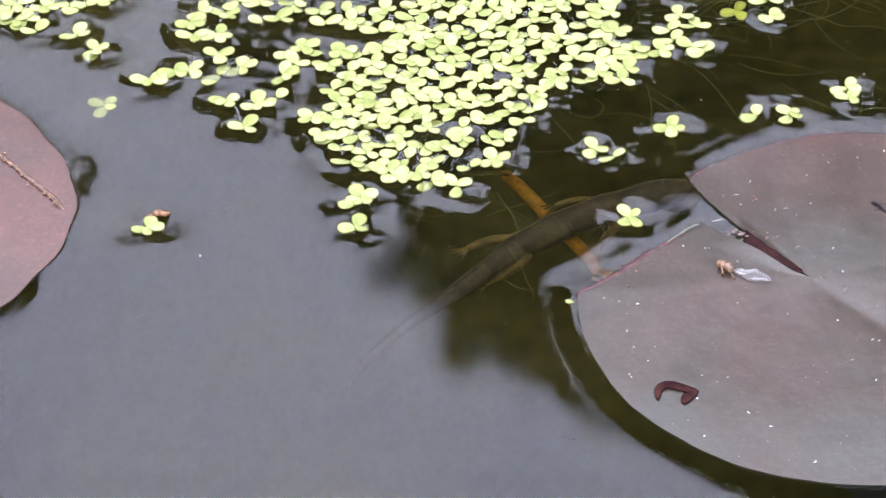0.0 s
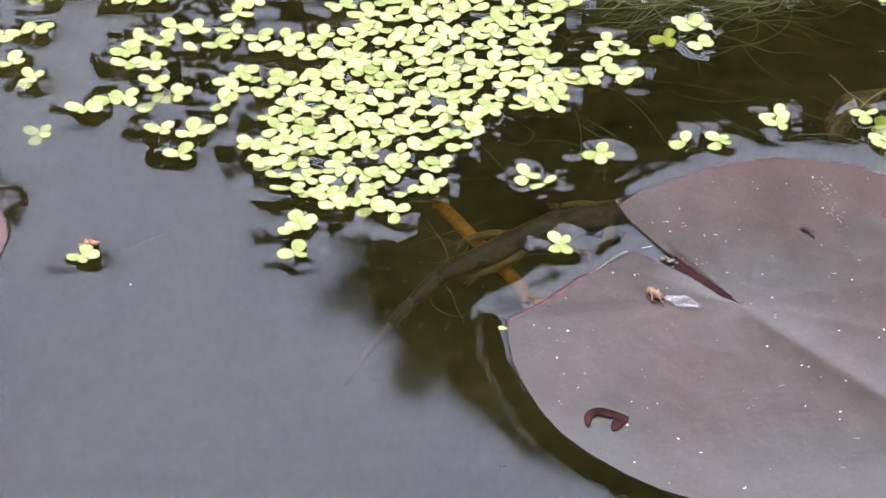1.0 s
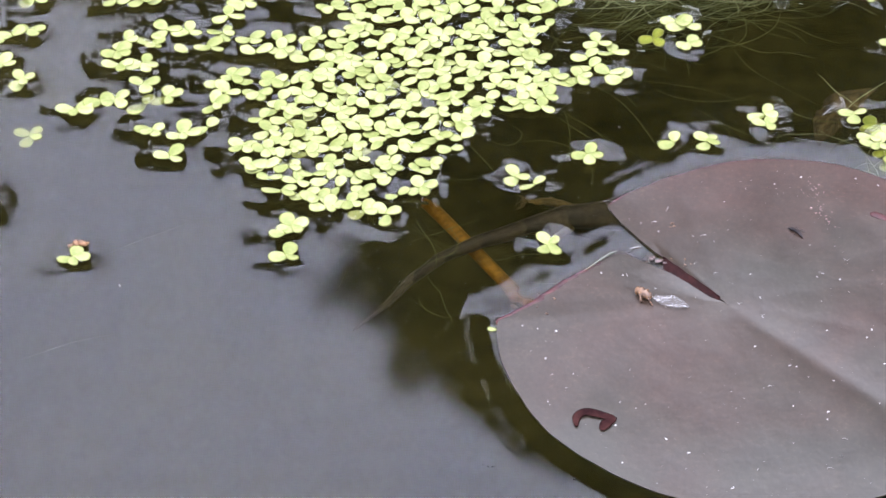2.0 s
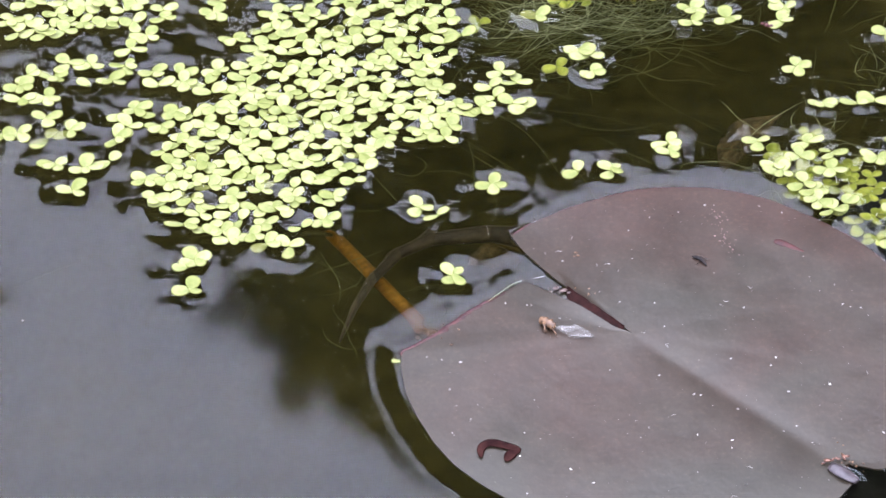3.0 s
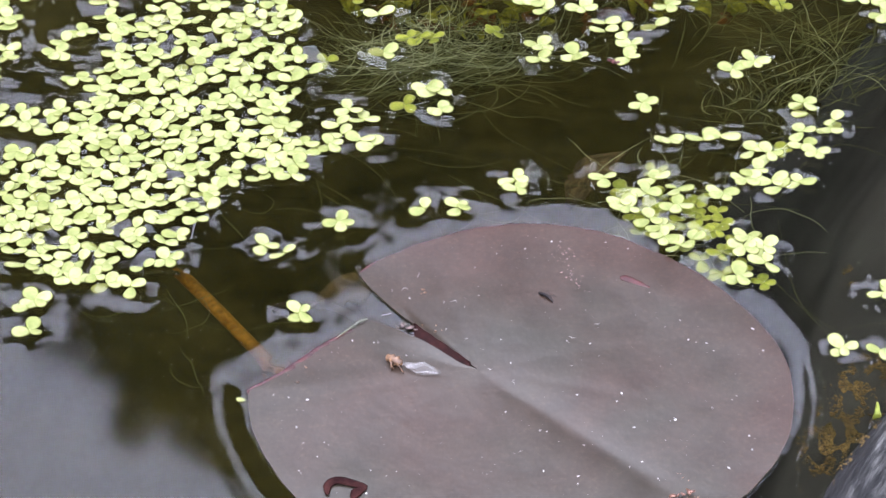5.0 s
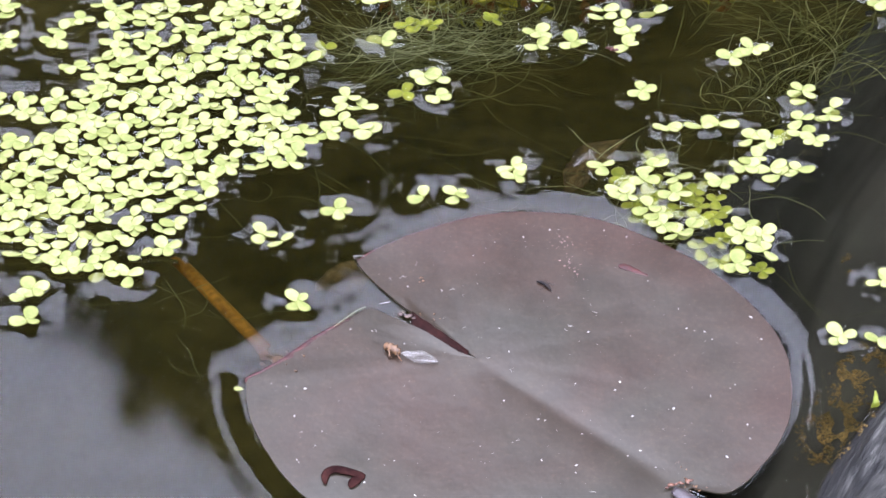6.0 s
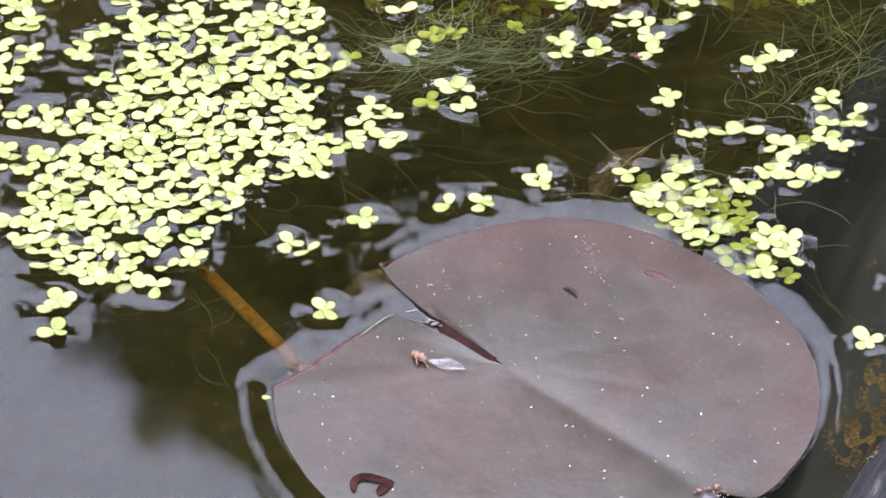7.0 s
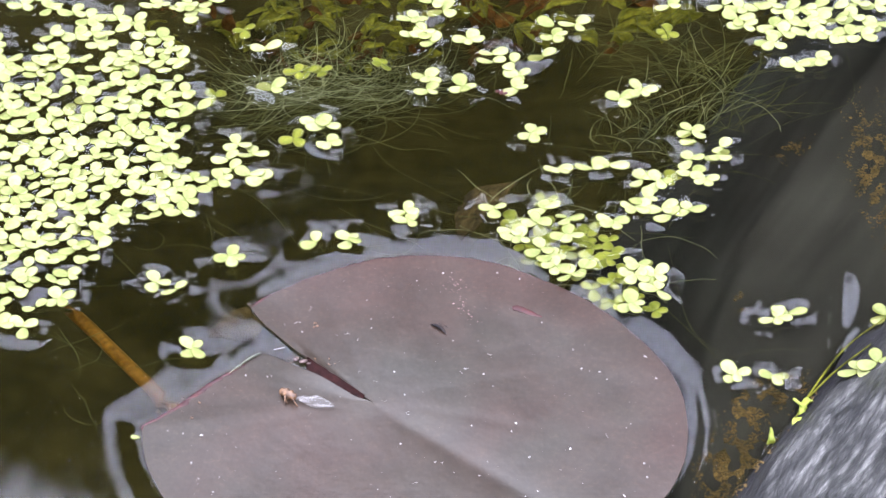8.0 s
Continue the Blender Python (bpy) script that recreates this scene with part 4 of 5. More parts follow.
for line in ([(89.2, 150.9, -1.0), (81.7, 138.5, -1.0), (74.4, 126.3, -1.0)], [(72.4, 126.3, -1.0), (79.6, 128.8, -1.0), (91.8, 132.0, -1.0), (100.3, 138.0, -1.0), (104.5, 145.1, -1.0)], [(74.0, 127.5, -1.0), (82.3, 124.8, -1.0), (94.8, 119.7, -1.0)], [(70.5, 110.8, -1.0), (72.9, 103.1, -1.0), (77.1, 92.1, -1.0)], [(106.7, 124.6, -1.0), (103.4, 116.0, -1.0), (99.5, 104.1, -1.0)], [(95.5, 104.2, -1.0), (101.9, 99.0, -1.0), (103.2, 90.6, -1.0)], [(76.9, 89.6, -1.0), (79.5, 99.5, -1.0), (85.9, 106.2, -1.0)], [(75.0, 152.1, -1.0), (80.8, 147.5, -1.0), (92.0, 148.1, -1.0)], [(80.4, 37.6, -0.4), (87.2, 26.1, -0.4), (95.6, 11.4, -0.4), (100.6, 5.8, -0.4)], [(87.3, 53.7, -0.4), (89.8, 23.7, -0.4), (97.1, 12.5, -0.4)], [(97.0, 11.4, -0.4), (106, 14.6, -0.4), (116.5, 14.2, -0.4)], [(-4, 81, -0.4), (12, 78, -0.5), (25, 72, -0.6)], [(18, 103, -3), (24, 89, -3), (33, 80, -3), (45, 71, -4)], [(-52, 26, -2), (-45, 17, -2), (-37, 13, -2), (-26, 15, -2)], [(104, 87, -0.5), (119, 101, -0.5), (132, 107, -0.4), (137, 113, -0.4), (137, 132, -0.6)], [(72, 99, -3), (76, 85, -3), (82, 72, -3)], [(-22, 74, -4), (-10, 62, -4), (2, 52, -5)], [(-20, 70, -4), (-12, 64, -4), (-2, 50, -5)], [(-60, 30, -1), (-50, 22, -1), (-34, 10, -1)]):
    strand_set("weed_thread", [line], M_THREAD, 0.06, "single pale weed thread drifting in the water")
for line in ([(-135, -26, 0.02), (-123, -19, 0.02), (-114, -16, 0.02)], [(-107, -7, 0.02), (-103, -1, 0.02)], [(-120, 11, 0.02), (-112, 17, 0.02), (-101, 24, 0.02)]):
    strand_set("spider_thread", [line], M_ALGA, 0.05, "fine pale thread lying on the water", "", "thread")


def weed_leaf(x, y, z, long, wide, turn, mat, label):
    """A limp submerged leaf with a creased midrib and a wavy margin."""
    bm = bmesh.new()
    rows = []
    for i in range(12):
        f = i / 11
        w = wide * math.sin(math.pi * min(0.98, max(0.03, f)) ** 0.8) * 0.5
        rows.append([bm.verts.new(((f - 0.5) * long * MM, k * w * MM, (abs(k) * 0.12 * w + 1.1 * noise.noise((x + f * 4, k * 2 + y, 1.0)) - 2.5 * (f - 0.5) ** 2 * 4) * MM)) for k in (-1, -0.55, 0, 0.55, 1)])
    for a, c in zip(rows, rows[1:]):
        for k in range(4):
            bm.faces.new((a[k], a[k + 1], c[k + 1], c[k]))
    ob = part("sunken_leaf", bm, mat)
    ob.matrix_basis = pose(x * MM, y * MM, z * MM, tr.gauss(0, 30), tr.gauss(0, 30), turn)
    thick = ob.modifiers.new("thickness", "SOLIDIFY")
    thick.thickness = 0.0004
    return tagged(ob, label, "leaf")


for k in range(80):
    kind = 0 if tr.random() < 0.72 else 1
    weed_leaf(tr.uniform(-12, 100), tr.uniform(147, 176), -tr.uniform(6, 20), tr.uniform(5, 13), tr.uniform(3, 6), tr.uniform(0, 360), (M_WEED, M_BROWN)[kind], ("olive green water plant leaf under water", "brown rotting leaf sunk among the weed")[kind])
for k in range(90):
    kind = 0 if tr.random() < 0.85 else 1
    weed_leaf(tr.gauss(12, 22), tr.uniform(138, 168), -tr.uniform(7, 20), tr.uniform(4, 9), tr.uniform(1.6, 3.6), tr.gauss(90, 50), (M_WEED, M_BROWN)[kind], ("narrow olive water plant leaf under water", "brown rotting leaf sunk among the weed")[kind])
weed_leaf(46, 84, -19, 22, 15, 38, M_DRAB, "brown silty leaf sunk beside the lily pad")
weed_leaf(-10, 49, -30, 16, 9, 30, M_DRAB, "brown silty leaf sunk beside the lily pad")


# ---- crumbs ----
def crumbs(name, spots, mat, label, category, flat=0.6):
    """Small irregular grains, joined; spots give x, y, z and radius in mm."""
    bm = bmesh.new()
    bmesh.ops.create_icosphere(bm, subdivisions=1, radius=1.0)
    ball, sides = [v.co.copy() for v in bm.verts], [tuple(v.index for v in f.verts) for f in bm.faces]
    bm.free()
    verts, faces = [], []
    r = random.Random(len(spots))
    for x, y, z, rad in spots:
        sx, sy, a, k = r.uniform(0.6, 1.9), r.uniform(0.5, 1.1), r.uniform(0, 6.3), len(verts)
        for c in ball:
            j = rad * (1 + 0.55 * noise.noise((c.x * 2 + x, c.y * 2 + y, c.z * 2)))
            px, py = c.x * sx * j, c.y * sy * j
            verts.append(((x + px * math.cos(a) - py * math.sin(a)) * MM, (y + px * math.sin(a) + py * math.cos(a)) * MM, (z + c.z * flat * j) * MM))
        faces.extend(tuple(k + v for v in f) for f in sides)
    ob = thing(name, verts, faces, mat)
    return tagged(ob, label, category, kind="stuff")


def pad_top(x, y):
    """Height of the large pad's upper face, in mm."""
    hit, place, _, _ = lily_pad.ray_cast(Vector((x * MM, y * MM, 0.05)), Vector((0, 0, -1)))
    return place.z / MM if hit else RIM


bpy.context.view_layer.update()
cr = random.Random(5)
spots = []
while len(spots) < 300:
    x, y = cr.uniform(-30, 86), cr.uniform(-68, 50)
    if pad_gap(np.array(x), np.array(y)) < -2:
        spots.append((x, y, pad_top(x, y) + 0.04, 0.05 + 0.27 * cr.random() ** 6))
crumbs("pale_specks", spots, M_WHITE, "scattered white specks on the lily pad", "specks")
spots = []
for _ in range(46):
    f = cr.random()
    x, y = 37 + 5 * f + cr.gauss(0, 1.4), 44 - 17 * f + cr.gauss(0, 1.5)
    spots.append((x, y, pad_top(x, y) + 0.05, cr.uniform(0.08, 0.2)))
crumbs("pink_specks", spots, mottled("pink_grain", (0.10, 0.055, 0.048), (0.26, 0.17, 0.15), 300), "row of pinkish grains on the lily pad", "specks")
spots = []
for cx, cy, n, sp in ((1.6, 14.6, 16, 0.7), (8, 11.5, 9, 2.2), (63, -42.5, 14, 1.5), (61, -37, 4, 1), (-24, -4, 6, 1.8), (6, 27, 5, 0.6)):
    for _ in range(n):
        x, y = cr.gauss(cx, sp), cr.gauss(cy, sp)
        spots.append((x, y, max(pad_top(x, y), -1.0) + 0.12, cr.uniform(0.1, 0.34)))
crumbs("brown_crumbs", spots, M_FLY, "brown plant crumbs by the slit of the lily pad", "crumbs")
lint = []
for k in range(26):
    x, y = (cr.gauss(8, 9), cr.gauss(20, 8)) if k < 12 else (cr.uniform(-26, 80), cr.uniform(-60, 44))
    if pad_gap(np.array(x), np.array(y)) > -3:
        continue
    a, ln, z = cr.uniform(0, 6.3), cr.uniform(0.35, 0.85), pad_top(x, y) + 0.06
    lint.append([(x - ln * math.cos(a), y - ln * math.sin(a), z), (x + cr.gauss(0, 0.25), y + cr.gauss(0, 0.25), z + 0.1), (x + ln * math.cos(a + 0.2), y + ln * math.sin(a + 0.2), z)])
strand_set("lint", lint, M_WHITE, 0.05, "short white fibres of lint lying on the lily pad", "stuff", "lint")
spots = []
for _ in range(60):
    f = cr.random()
    x, y = -165 + 17 * f + cr.gauss(0, 0.5), 37 - 19 * f + cr.gauss(0, 0.5)
    spots.append((x, y, -0.25 + cr.uniform(-0.1, 0.15), cr.uniform(0.12, 0.42)))
crumbs("brown_crumbs", spots, M_FLY, "rough orange-brown crumbs along the small pad's crease", "crumbs")
crumbs("water_specks", [(-115, 1, 0, 0.35), (-131, -51, 0, 0.2), (-132, -76, 0, 0.25), (-47, -20, 0, 0.16), (-6, 62, 0, 0.2)], M_WHITE, "white specks floating on the water", "specks")
crumbs("dark_specks", [(-100, -10, 0, 0.35), (-99.4, -10.6, 0, 0.25), (-32, -57, 0, 0.4), (-31, -57, 0, 0.4), (-33, -56.5, 0, 0.25), (-14, -60, -0.6, 0.5), (-4, -67, -0.6, 0.4)], M_DARK, "dark specks floating on the water", "specks")
spots = []
for cx, cy, n, sx, sy in ((95, -22, 1400, 3.2, 6), (100, -5, 800, 2.2, 5), (107, 3, 420, 4.0, 2.0), (103, 39, 110, 0.8, 2.2), (141, 102, 900, 3.0, 11), (91, -32, 320, 2.5, 5), (122, 106, 260, 2, 3), (138, 84, 1500, 2.2, 12), (108, -1, 500, 3, 2.5), (98, -20, 700, 3, 4)):
    for _ in range(int(1.4 * n)):
        x, y = cr.gauss(cx, sx), cr.gauss(cy, sy)
        u, s = (x - U0[0]) * UD[0] + (y - U0[1]) * UD[1], (x - U0[0]) * SN[0] + (y - U0[1]) * SN[1]
        if s < -1 and noise.noise((x * 0.35, y * 0.22, 7.0)) > -0.02:
            spots.append((x, y, float(liner_height(np.array(u), np.array(s))) + cr.uniform(0.05, 0.35), 0.09 + 0.30 * cr.random() ** 2.5))
crumbs("brown_scum", spots, M_SCUM, "flaky orange-brown scum settled on the liner", "scum", 0.5)
crumbs("seed_husk", [(-126.2, 15.0, 0.6, 0.9), (-124.8, 14.8, 0.7, 0.9), (-123.6, 15.2, 0.5, 0.7), (-127.3, 14.2, 0.5, 0.6), (-125.4, 16.0, 0.3, 0.6)], mottled("husk_skin", (0.05, 0.022, 0.007), (0.24, 0.115, 0.040), 500), "brown seed husk caught on the duckweed", "husk")
crumbs("wet_shreds", [(58.9, -43.5, -0.3, 0.55), (60.0, -43.2, -0.3, 0.6), (61.0, -42.9, -0.3, 0.55), (62.3, -42.5, -0.2, 0.65), (62.9, -42.3, -0.1, 0.5), (58.0, -44.2, -0.4, 0.45)], mottled("wet_shred_skin", (0.022, 0.006, 0.004), (0.17, 0.075, 0.045), 700, 0.35), "reddish rotting shreds at the lily pad's cleft", "plant shreds")
crumbs("wet_shreds", [(1.7, 13.9, -0.25, 0.8), (3.3, 13.0, -0.2, 0.8), (4.6, 12.3, -0.2, 0.6)], mottled("pale_shred_skin", (0.040, 0.025, 0.021), (0.14, 0.092, 0.080), 700, 0.5), "pale pinkish shreds at the slit of the lily pad", "plant shreds", 0.35)
crumbs("red_bud", [(52, 115, 0.2, 0.8), (53, 114.5, 0.2, 0.7), (51, 115.6, 0.2, 0.6)], M_PAD_RED, "small red bud floating beside the duckweed", "bud")


# ---- dead fly on the pad ----
def build_fly():
    fly = new("dead_fly")
    fly.location = (0, 0, (pad_top(0.5, -1) + 0.1) * MM)
    tagged(fly, "dead brown fly with one clear wing on the lily pad", "fly")
    bm = bmesh.new()
    tube(bm, [p * MM for p in spline([(-1.6, 1.8, 0.6), (-0.4, 0.6, 1.2), (0.8, -0.4, 1.1), (1.6, -0.8, 0.6)], 10)], [v * MM for v in (0.35, 1.0, 0.7, 1.1, 0.8, 1.25, 0.75, 1.05, 0.55, 0.25)], 8)
    part("body", bm, M_FLY, fly)
    for k in range(5):
        bm = bmesh.new()
        a = cr.uniform(2.6, 5.6)
        x, y, r = -0.9 + 0.5 * k, 0.9 - 0.4 * k, cr.uniform(1.2, 2.4)
        tube(bm, [p * MM for p in spline([(x, y, 0.9), (x + 0.6 * r * math.cos(a), y + 0.6 * r * math.sin(a), cr.uniform(0.6, 1.6)), (x + r * math.cos(a + 0.5), y + r * math.sin(a + 0.5), 0.1)], 6)], [0.14 * MM] * 6, 5)
        part("leg", bm, M_FLY, fly)
    bm = bmesh.new()
    rows = []
    for i in range(12):
        f = i / 11
        w = 2.25 * math.sin(math.pi * min(0.97, 0.06 + 0.9 * f) ** 1.25)
        rows.append([bm.verts.new(((1.6 + 8.4 * f) * MM, (-0.6 - 2.4 * f + k * w) * MM, (0.75 - 0.5 * f + 0.15 * k * math.sin(5 * f)) * MM)) for k in (-1, 0, 1)])
    for a, c in zip(rows, rows[1:]):
        for k in range(2):
            bm.faces.new((a[k], a[k + 1], c[k + 1], c[k]))
    wing = part("wing", bm, M_WING, fly, "clear veined wing")
    thick = wing.modifiers.new("thickness", "SOLIDIFY")
    thick.thickness = 0.00006


build_fly()
bm = bmesh.new()
tube(bm, [p * MM for p in spline([(32.0, 25.2, 0.3), (33.4, 24.3, 0.5), (34.4, 23.2, 0.5), (35.2, 21.8, 0.2)], 9)], [v * MM for v in (0.1, 0.28, 0.45, 0.3, 0.38, 0.36, 0.28, 0.18, 0.06)], 7)
for gx, gy, gd in ((33.0, 24.6, 0.4), (33.6, 24.1, 2.2), (34.0, 23.6, -2.0), (34.3, 23.3, 1.0)):
    tube(bm, [(gx * MM, gy * MM, 0.5 * MM), ((gx + math.cos(gd)) * MM, (gy + math.sin(gd)) * MM, 0.7 * MM), ((gx + 1.8 * math.cos(gd - 0.4)) * MM, (gy + 1.8 * math.sin(gd - 0.4)) * MM, 0.05 * MM)], [0.07 * MM, 0.06 * MM, 0.04 * MM], 4)
gnat = part("gnat", bm, M_DARK)
gnat.location.z = (pad_top(33.5, 23.5)) * MM
tagged(gnat, "tiny dead black gnat on the lily pad", "gnat")
bm = bmesh.new()
tube(bm, [p * MM for p in spline([(-13.9, -43.4, 0), (-13.9, -40.4, 0), (-12.2, -38.8, 0.1), (-9.4, -39.4, 0.1), (-6.2, -40.9, 0), (-7.6, -42.2, 0), (-8.6, -44.6, 0)], 22)], [v * MM for v in (0.2, 0.5, 0.7, 0.9, 1.0, 1.1, 1.15, 1.2, 1.2, 1.2, 1.15, 1.1, 1.05, 1.0, 0.9, 0.8, 0.9, 1.2, 1.3, 1.1, 0.8, 0.3)], 8, 0.18)
curl = part("bud_scale", bm, M_CURL)
curl.location.z = (pad_top(-10, -40) + 0.3) * MM
tagged(curl, "dark curled bud scale stuck on the lily pad", "bud scale")
bm = bmesh.new()
tube(bm, [p * MM for p in spline([(50.5, 32.0, 0), (53, 30.6, 0), (57, 28.0, 0)], 10)], [v * MM for v in (0.2, 0.7, 1.1, 0.95, 1.15, 0.8, 0.85, 0.55, 0.4, 0.2)], 8, 0.14)
scar = part("scar", bm, M_PAD_RED, lily_pad, "dark red healed scar")
scar.location.z = (pad_top(53.5, 30.3)) * MM
for line, mat in (([(-13, 9.6, -0.5), (-8, 15.2, -0.3), (-6, 16.4, -0.4)], M_ALGA), ([(-3.2, 17.4, -0.3), (-0.6, 18.2, -0.3)], M_WHITE)):
    strand_set("grass_scrap", [line], mat, 0.2, "dry scrap of grass lying by the pad's slit", "", "scrap")
duckweed(-32.2, -11.8, -0.5, 1, 10, FRONDS, "tiny pale duckweed frond caught at the pad's margin", "loose duckweed", 3, 0.5)
duckweed(-142, 55.5, -0.95, 4, 60, FRONDS, "pale duckweed plant sunk just below the surface", "sunken duckweed", 3, 1.1)
# plants stranded on the liner
for x, y, n in ((125, 1, 4), (129, 2, 3), (134, 26, 3)):
    u, s = (x - U0[0]) * UD[0] + (y - U0[1]) * UD[1], (x - U0[0]) * SN[0] + (y - U0[1]) * SN[1]
    duckweed(x, y, float(liner_height(np.array(u), np.array(s))) + 0.4, n, 30, FRONDS, "pale duckweed plant stranded on the wet liner", "stranded duckweed", 2)
for x, y, z, ln, wd, turn in ((110.5, -11, 0.6, 6, 2.2, 62), (113, -6, 1.4, 7, 1.8, 48), (112, -8, 1.0, 4, 1.6, 110), (104, -18, 0.6, 4, 1.8, 80)):
    weed_leaf(x, y, z, ln, wd, turn, M_FROND_GREEN, "torn green weed shred at the water's edge")
strand_set("weed_runner", [[(109.7, -11.5, 0.6), (113.2, -4.2, 1.2), (123.1, 11.8, 2.0), (133.6, 21.6, 3.0)], [(112, -6, 1.0), (120, 4, 1.6), (129, 12, 3.0)]], M_WEED, 0.28, "thin green weed runner lying along the liner's edge")

# ---- newt, in mm ----
SWIM = [(-80, -32, -14), (-76, -20, -16), (-67, -6, -18), (-57, 7, -20), (-47, 21, -21), (-35, 32, -22), (-26, 39, -23), (-16, 46, -24), (-4, 48, -25), (8, 44, -26), (22, 34, -27), (38, 20, -28), (54, 4, -30), (66, -12, -31), (70, -30, -32), (60, -46, -33)]
SWIM_LINE = spline(SWIM, 400)
SWIM_LEN = np.concatenate([[0], np.cumsum([(b - a).length for a, b in zip(SWIM_LINE, SWIM_LINE[1:])])])
# seconds, tail tip's way along the line, sideways bend of the tail, bow of the body
SWIM_ROWS = [(0.0, 0, 0, 0), (0.5, 9, -3, 0), (1.0, 19, -8, 1), (1.5, 29, -6, 2), (2.0, 38, 1, 4), (2.5, 46, 3, 7), (3.0, 55, -8, 9), (3.5, 60, 3, 6), (4.0, 68, 12, -12), (4.5, 70, 0, -22), (5.0, 88, 0, -18), (5.5, 106, 0, -8), (6.0, 118, 0, 0), (8.0, 120, 0, 0)]
# name, start and end from the tail tip, radius at both ends, height to width
NEWT_PARTS = [("tail", 0, 12, 0.35, 0.85), ("tail", 10, 22, 0.8, 1.2), ("tail", 20, 32, 1.15, 1.5), ("tail", 30, 42, 1.45, 1.95), ("tail", 40, 53, 1.9, 2.6), ("trunk", 51, 65, 2.55, 3.7), ("trunk", 63, 78, 3.6, 4.4), ("trunk", 76, 92, 4.4, 4.0), ("head", 90, 112, 4.0, 2.4)]


def swim_point(way):
    x, y, z = (float(np.interp(way, SWIM_LEN, [p[k] for p in SWIM_LINE])) for k in range(3))
    return Vector((x, y, z))


def newt_point(q, way, bend, bow):
    """The place of the body's point q mm from the tail tip."""
    p = swim_point(min(way + q, SWIM_LEN[-1]))
    d = swim_point(min(way + q + 2, SWIM_LEN[-1])) - swim_point(max(min(way + q, SWIM_LEN[-1]) - 2, 0))
    side = Vector((-d.y, d.x, 0)).normalized()
    return p + side * (bend * max(0.0, 1 - q / 45.0) ** 1.6 + bow * math.exp(-(((q - 34) / 21.0) ** 2)))


newt = new("newt")
tagged(newt, "slender brown newt swimming under the water surface", "newt")
newt_pieces = []
for name, a, c, ra, rc in NEWT_PARTS:
    bm = bmesh.new()
    ln = (c - a) * MM
    n = 9
    pts, rad = [], []
    for i in range(n):
        f = i / (n - 1) * 1.24 - 0.12
        pts.append(((f - 0.5) * ln, 0, 0))
        if name == "head":
            w = np.interp(f, (0, 0.25, 0.55, 0.8, 1.0), (4.0, 3.7, 4.6, 3.6, 1.2))
        else:
            w = ra + (rc - ra) * f
        rad.append(max(0.2, float(w)) * MM * (0.75 if i in (0, n - 1) else 1.0))
    tube(bm, pts, rad, 12, 1.5 - 0.012 * a if name == "tail" else 0.9)
    piece = part(name, bm, M_NEWT_TAIL if c < 25 else M_NEWT_MID, newt)
    newt_pieces.append((piece, a, c))


def newt_leg(trunk, at, side, sweep):
    bm = bmesh.new()
    knee = (at + sweep * 3.0, side * (6.5 if sweep > -1.2 else 4.5), -1.5)
    foot = (at + sweep * 8.5, side * (8.5 if sweep > -1.2 else 3.8), -3.0)
    tube(bm, spline([(at * MM, side * 3.0 * MM, -0.5 * MM), tuple(v * MM for v in knee), tuple(v * MM for v in foot)], 8), [1.5 * MM, 1.5 * MM, 1.4 * MM, 1.3 * MM, 1.2 * MM, 1.1 * MM, 1.0 * MM, 0.8 * MM], 8)
    for k in (-1.2, -0.4, 0.4, 1.2):
        tube(bm, [tuple(v * MM for v in foot), ((foot[0] + sweep * 3.6) * MM, (foot[1] + k * 1.8) * MM, (foot[2] - 0.4) * MM)], [0.5 * MM, 0.2 * MM], 5)
    part("leg", bm, M_NEWT_PALE, trunk, "ochre webbed leg")


newt_leg(newt_pieces[6][0], -5.0, 1, -1)
newt_leg(newt_pieces[6][0], -6.0, -1, -1.4)
newt_leg(newt_pieces[7][0], 5.0, 1, -0.8)
newt_leg(newt_pieces[7][0], 5.0, -1, -0.8)


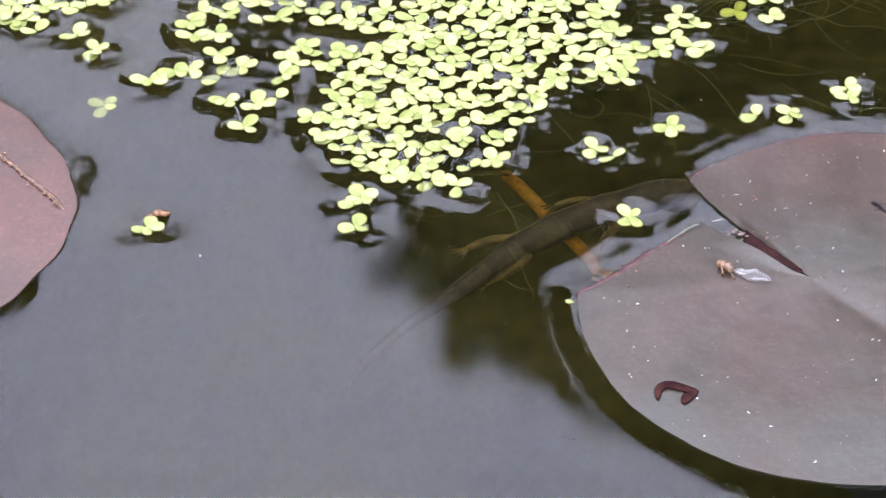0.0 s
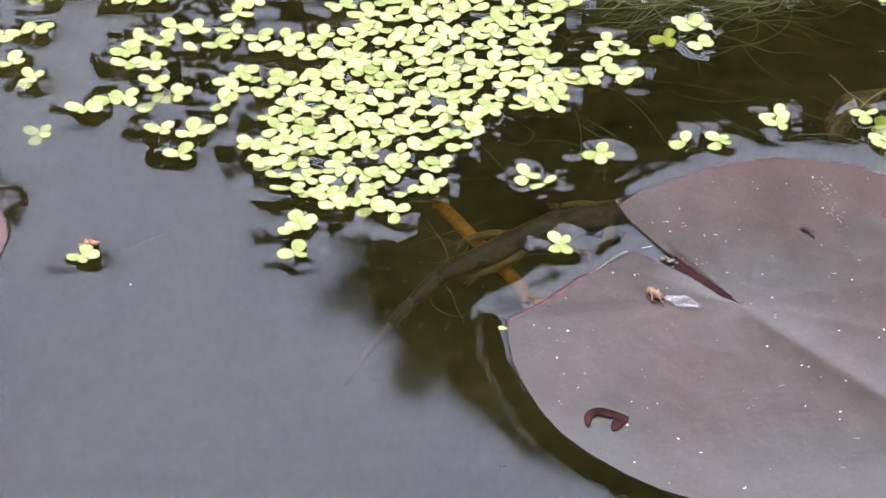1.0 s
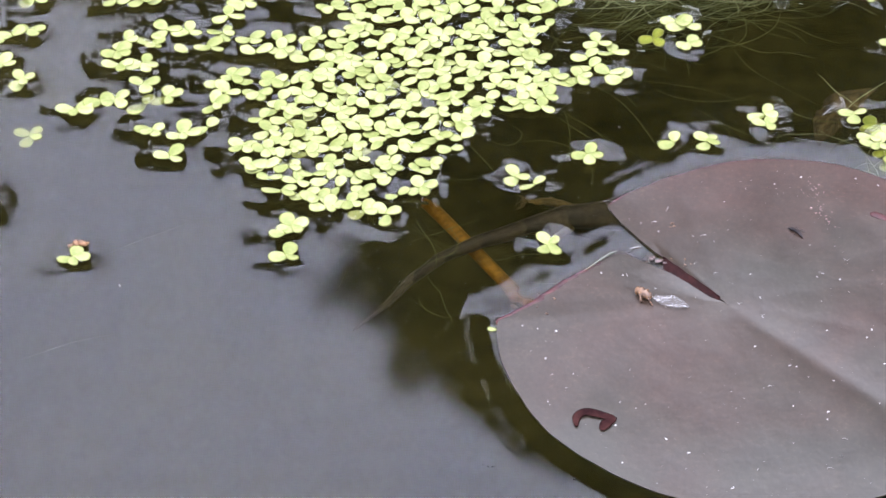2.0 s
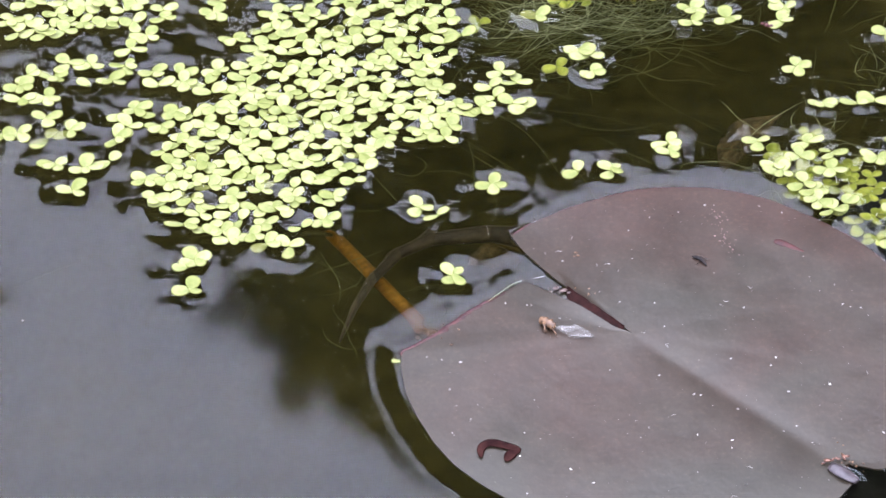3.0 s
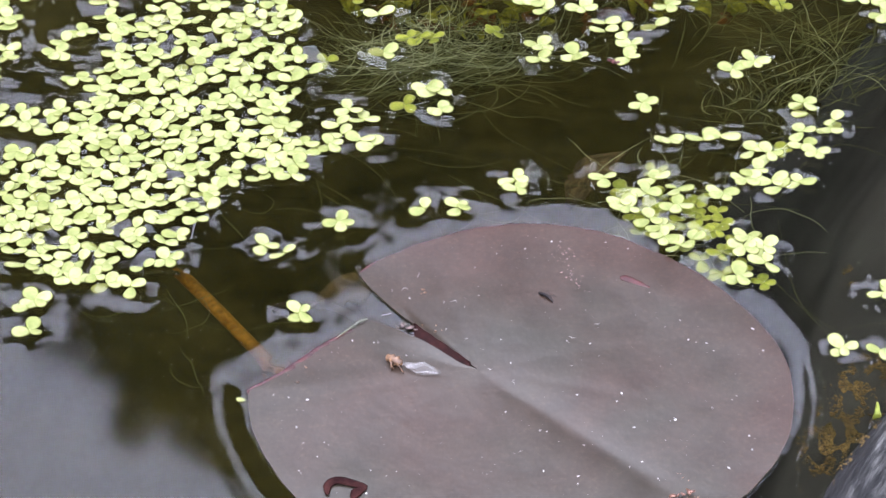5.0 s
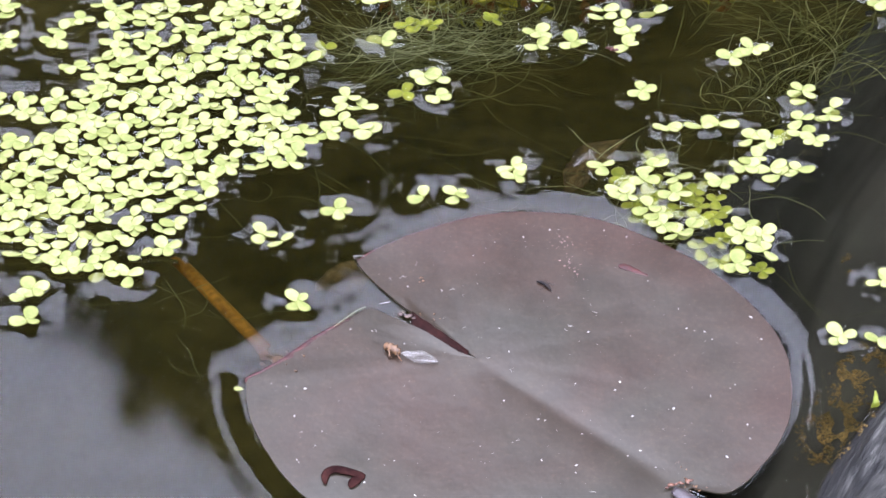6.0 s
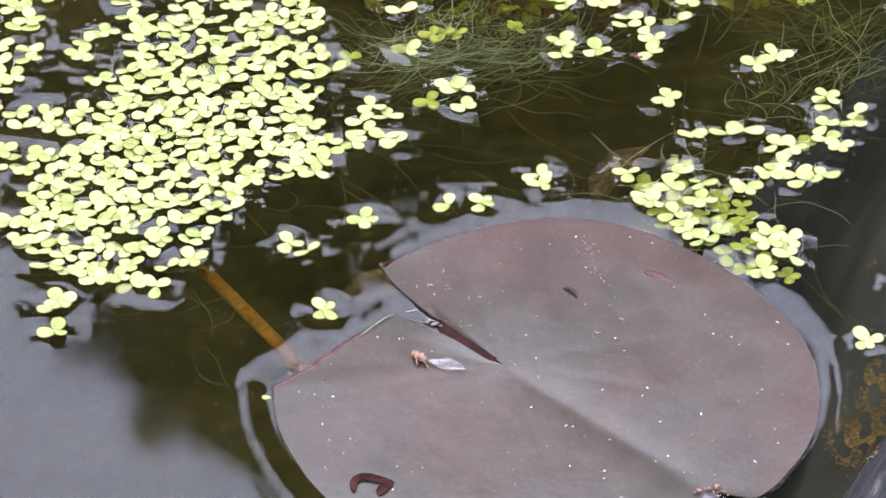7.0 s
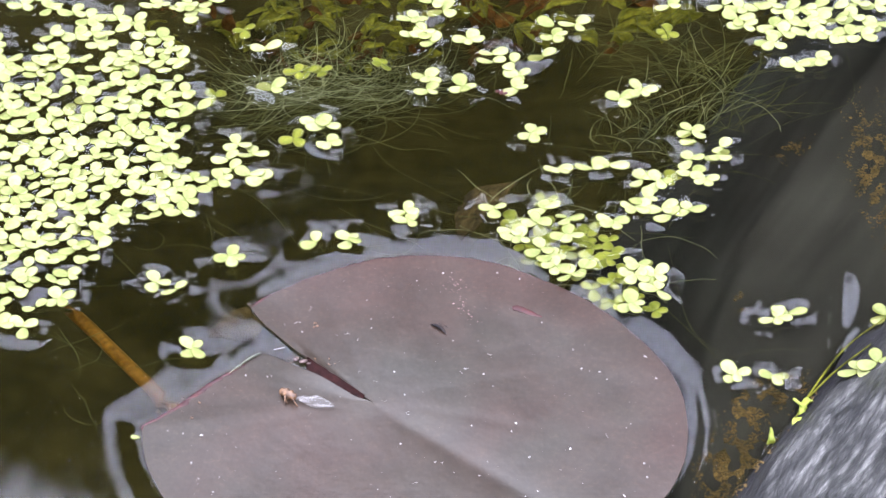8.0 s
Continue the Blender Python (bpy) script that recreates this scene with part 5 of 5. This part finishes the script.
def newt_rows():
    base, rows = [], [[] for _ in newt_pieces]
    for t, way, bend, bow in SWIM_ROWS:
        o = newt_point(70, way, bend, bow) * MM
        base.append((t, Matrix.Translation(o)))
        for k, (piece, a, c) in enumerate(newt_pieces):
            p, q = newt_point(a, way, bend, bow) * MM, newt_point(c, way, bend, bow) * MM
            d = q - p
            m = Matrix.Translation((p + q) / 2 - o) @ pose(0, 0, 0, 0, -math.degrees(math.atan2(d.z, math.hypot(d.x, d.y))), math.degrees(math.atan2(d.y, d.x)))
            rows[k].append((t, m))
    return base, rows


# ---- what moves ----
DRIFT = [(0.0, -1.4, 0.4), (0.5, -0.3, 0.8), (1.0, 0.6, 1.2), (2.5, 1.2, 0.3), (3.0, 1.0, 0.4), (3.5, 0.5, 0.0), (4.0, 0.1, 0.1), (4.5, -0.2, -0.1), (6.0, -0.4, -0.6), (7.0, -0.4, -0.9), (8.0, -0.1, -1.1)]


# seconds, sideways sway of the mirrored tree's top in metres
SWAY = [(0.0, -0.06), (0.5, -0.06), (1.0, -0.02), (2.5, -0.05), (3.0, -0.13), (3.5, -0.18), (4.0, -0.22), (4.5, -0.22), (6.0, -0.20), (6.5, -0.21), (7.0, -0.22), (7.5, -0.28), (8.0, -0.28)]


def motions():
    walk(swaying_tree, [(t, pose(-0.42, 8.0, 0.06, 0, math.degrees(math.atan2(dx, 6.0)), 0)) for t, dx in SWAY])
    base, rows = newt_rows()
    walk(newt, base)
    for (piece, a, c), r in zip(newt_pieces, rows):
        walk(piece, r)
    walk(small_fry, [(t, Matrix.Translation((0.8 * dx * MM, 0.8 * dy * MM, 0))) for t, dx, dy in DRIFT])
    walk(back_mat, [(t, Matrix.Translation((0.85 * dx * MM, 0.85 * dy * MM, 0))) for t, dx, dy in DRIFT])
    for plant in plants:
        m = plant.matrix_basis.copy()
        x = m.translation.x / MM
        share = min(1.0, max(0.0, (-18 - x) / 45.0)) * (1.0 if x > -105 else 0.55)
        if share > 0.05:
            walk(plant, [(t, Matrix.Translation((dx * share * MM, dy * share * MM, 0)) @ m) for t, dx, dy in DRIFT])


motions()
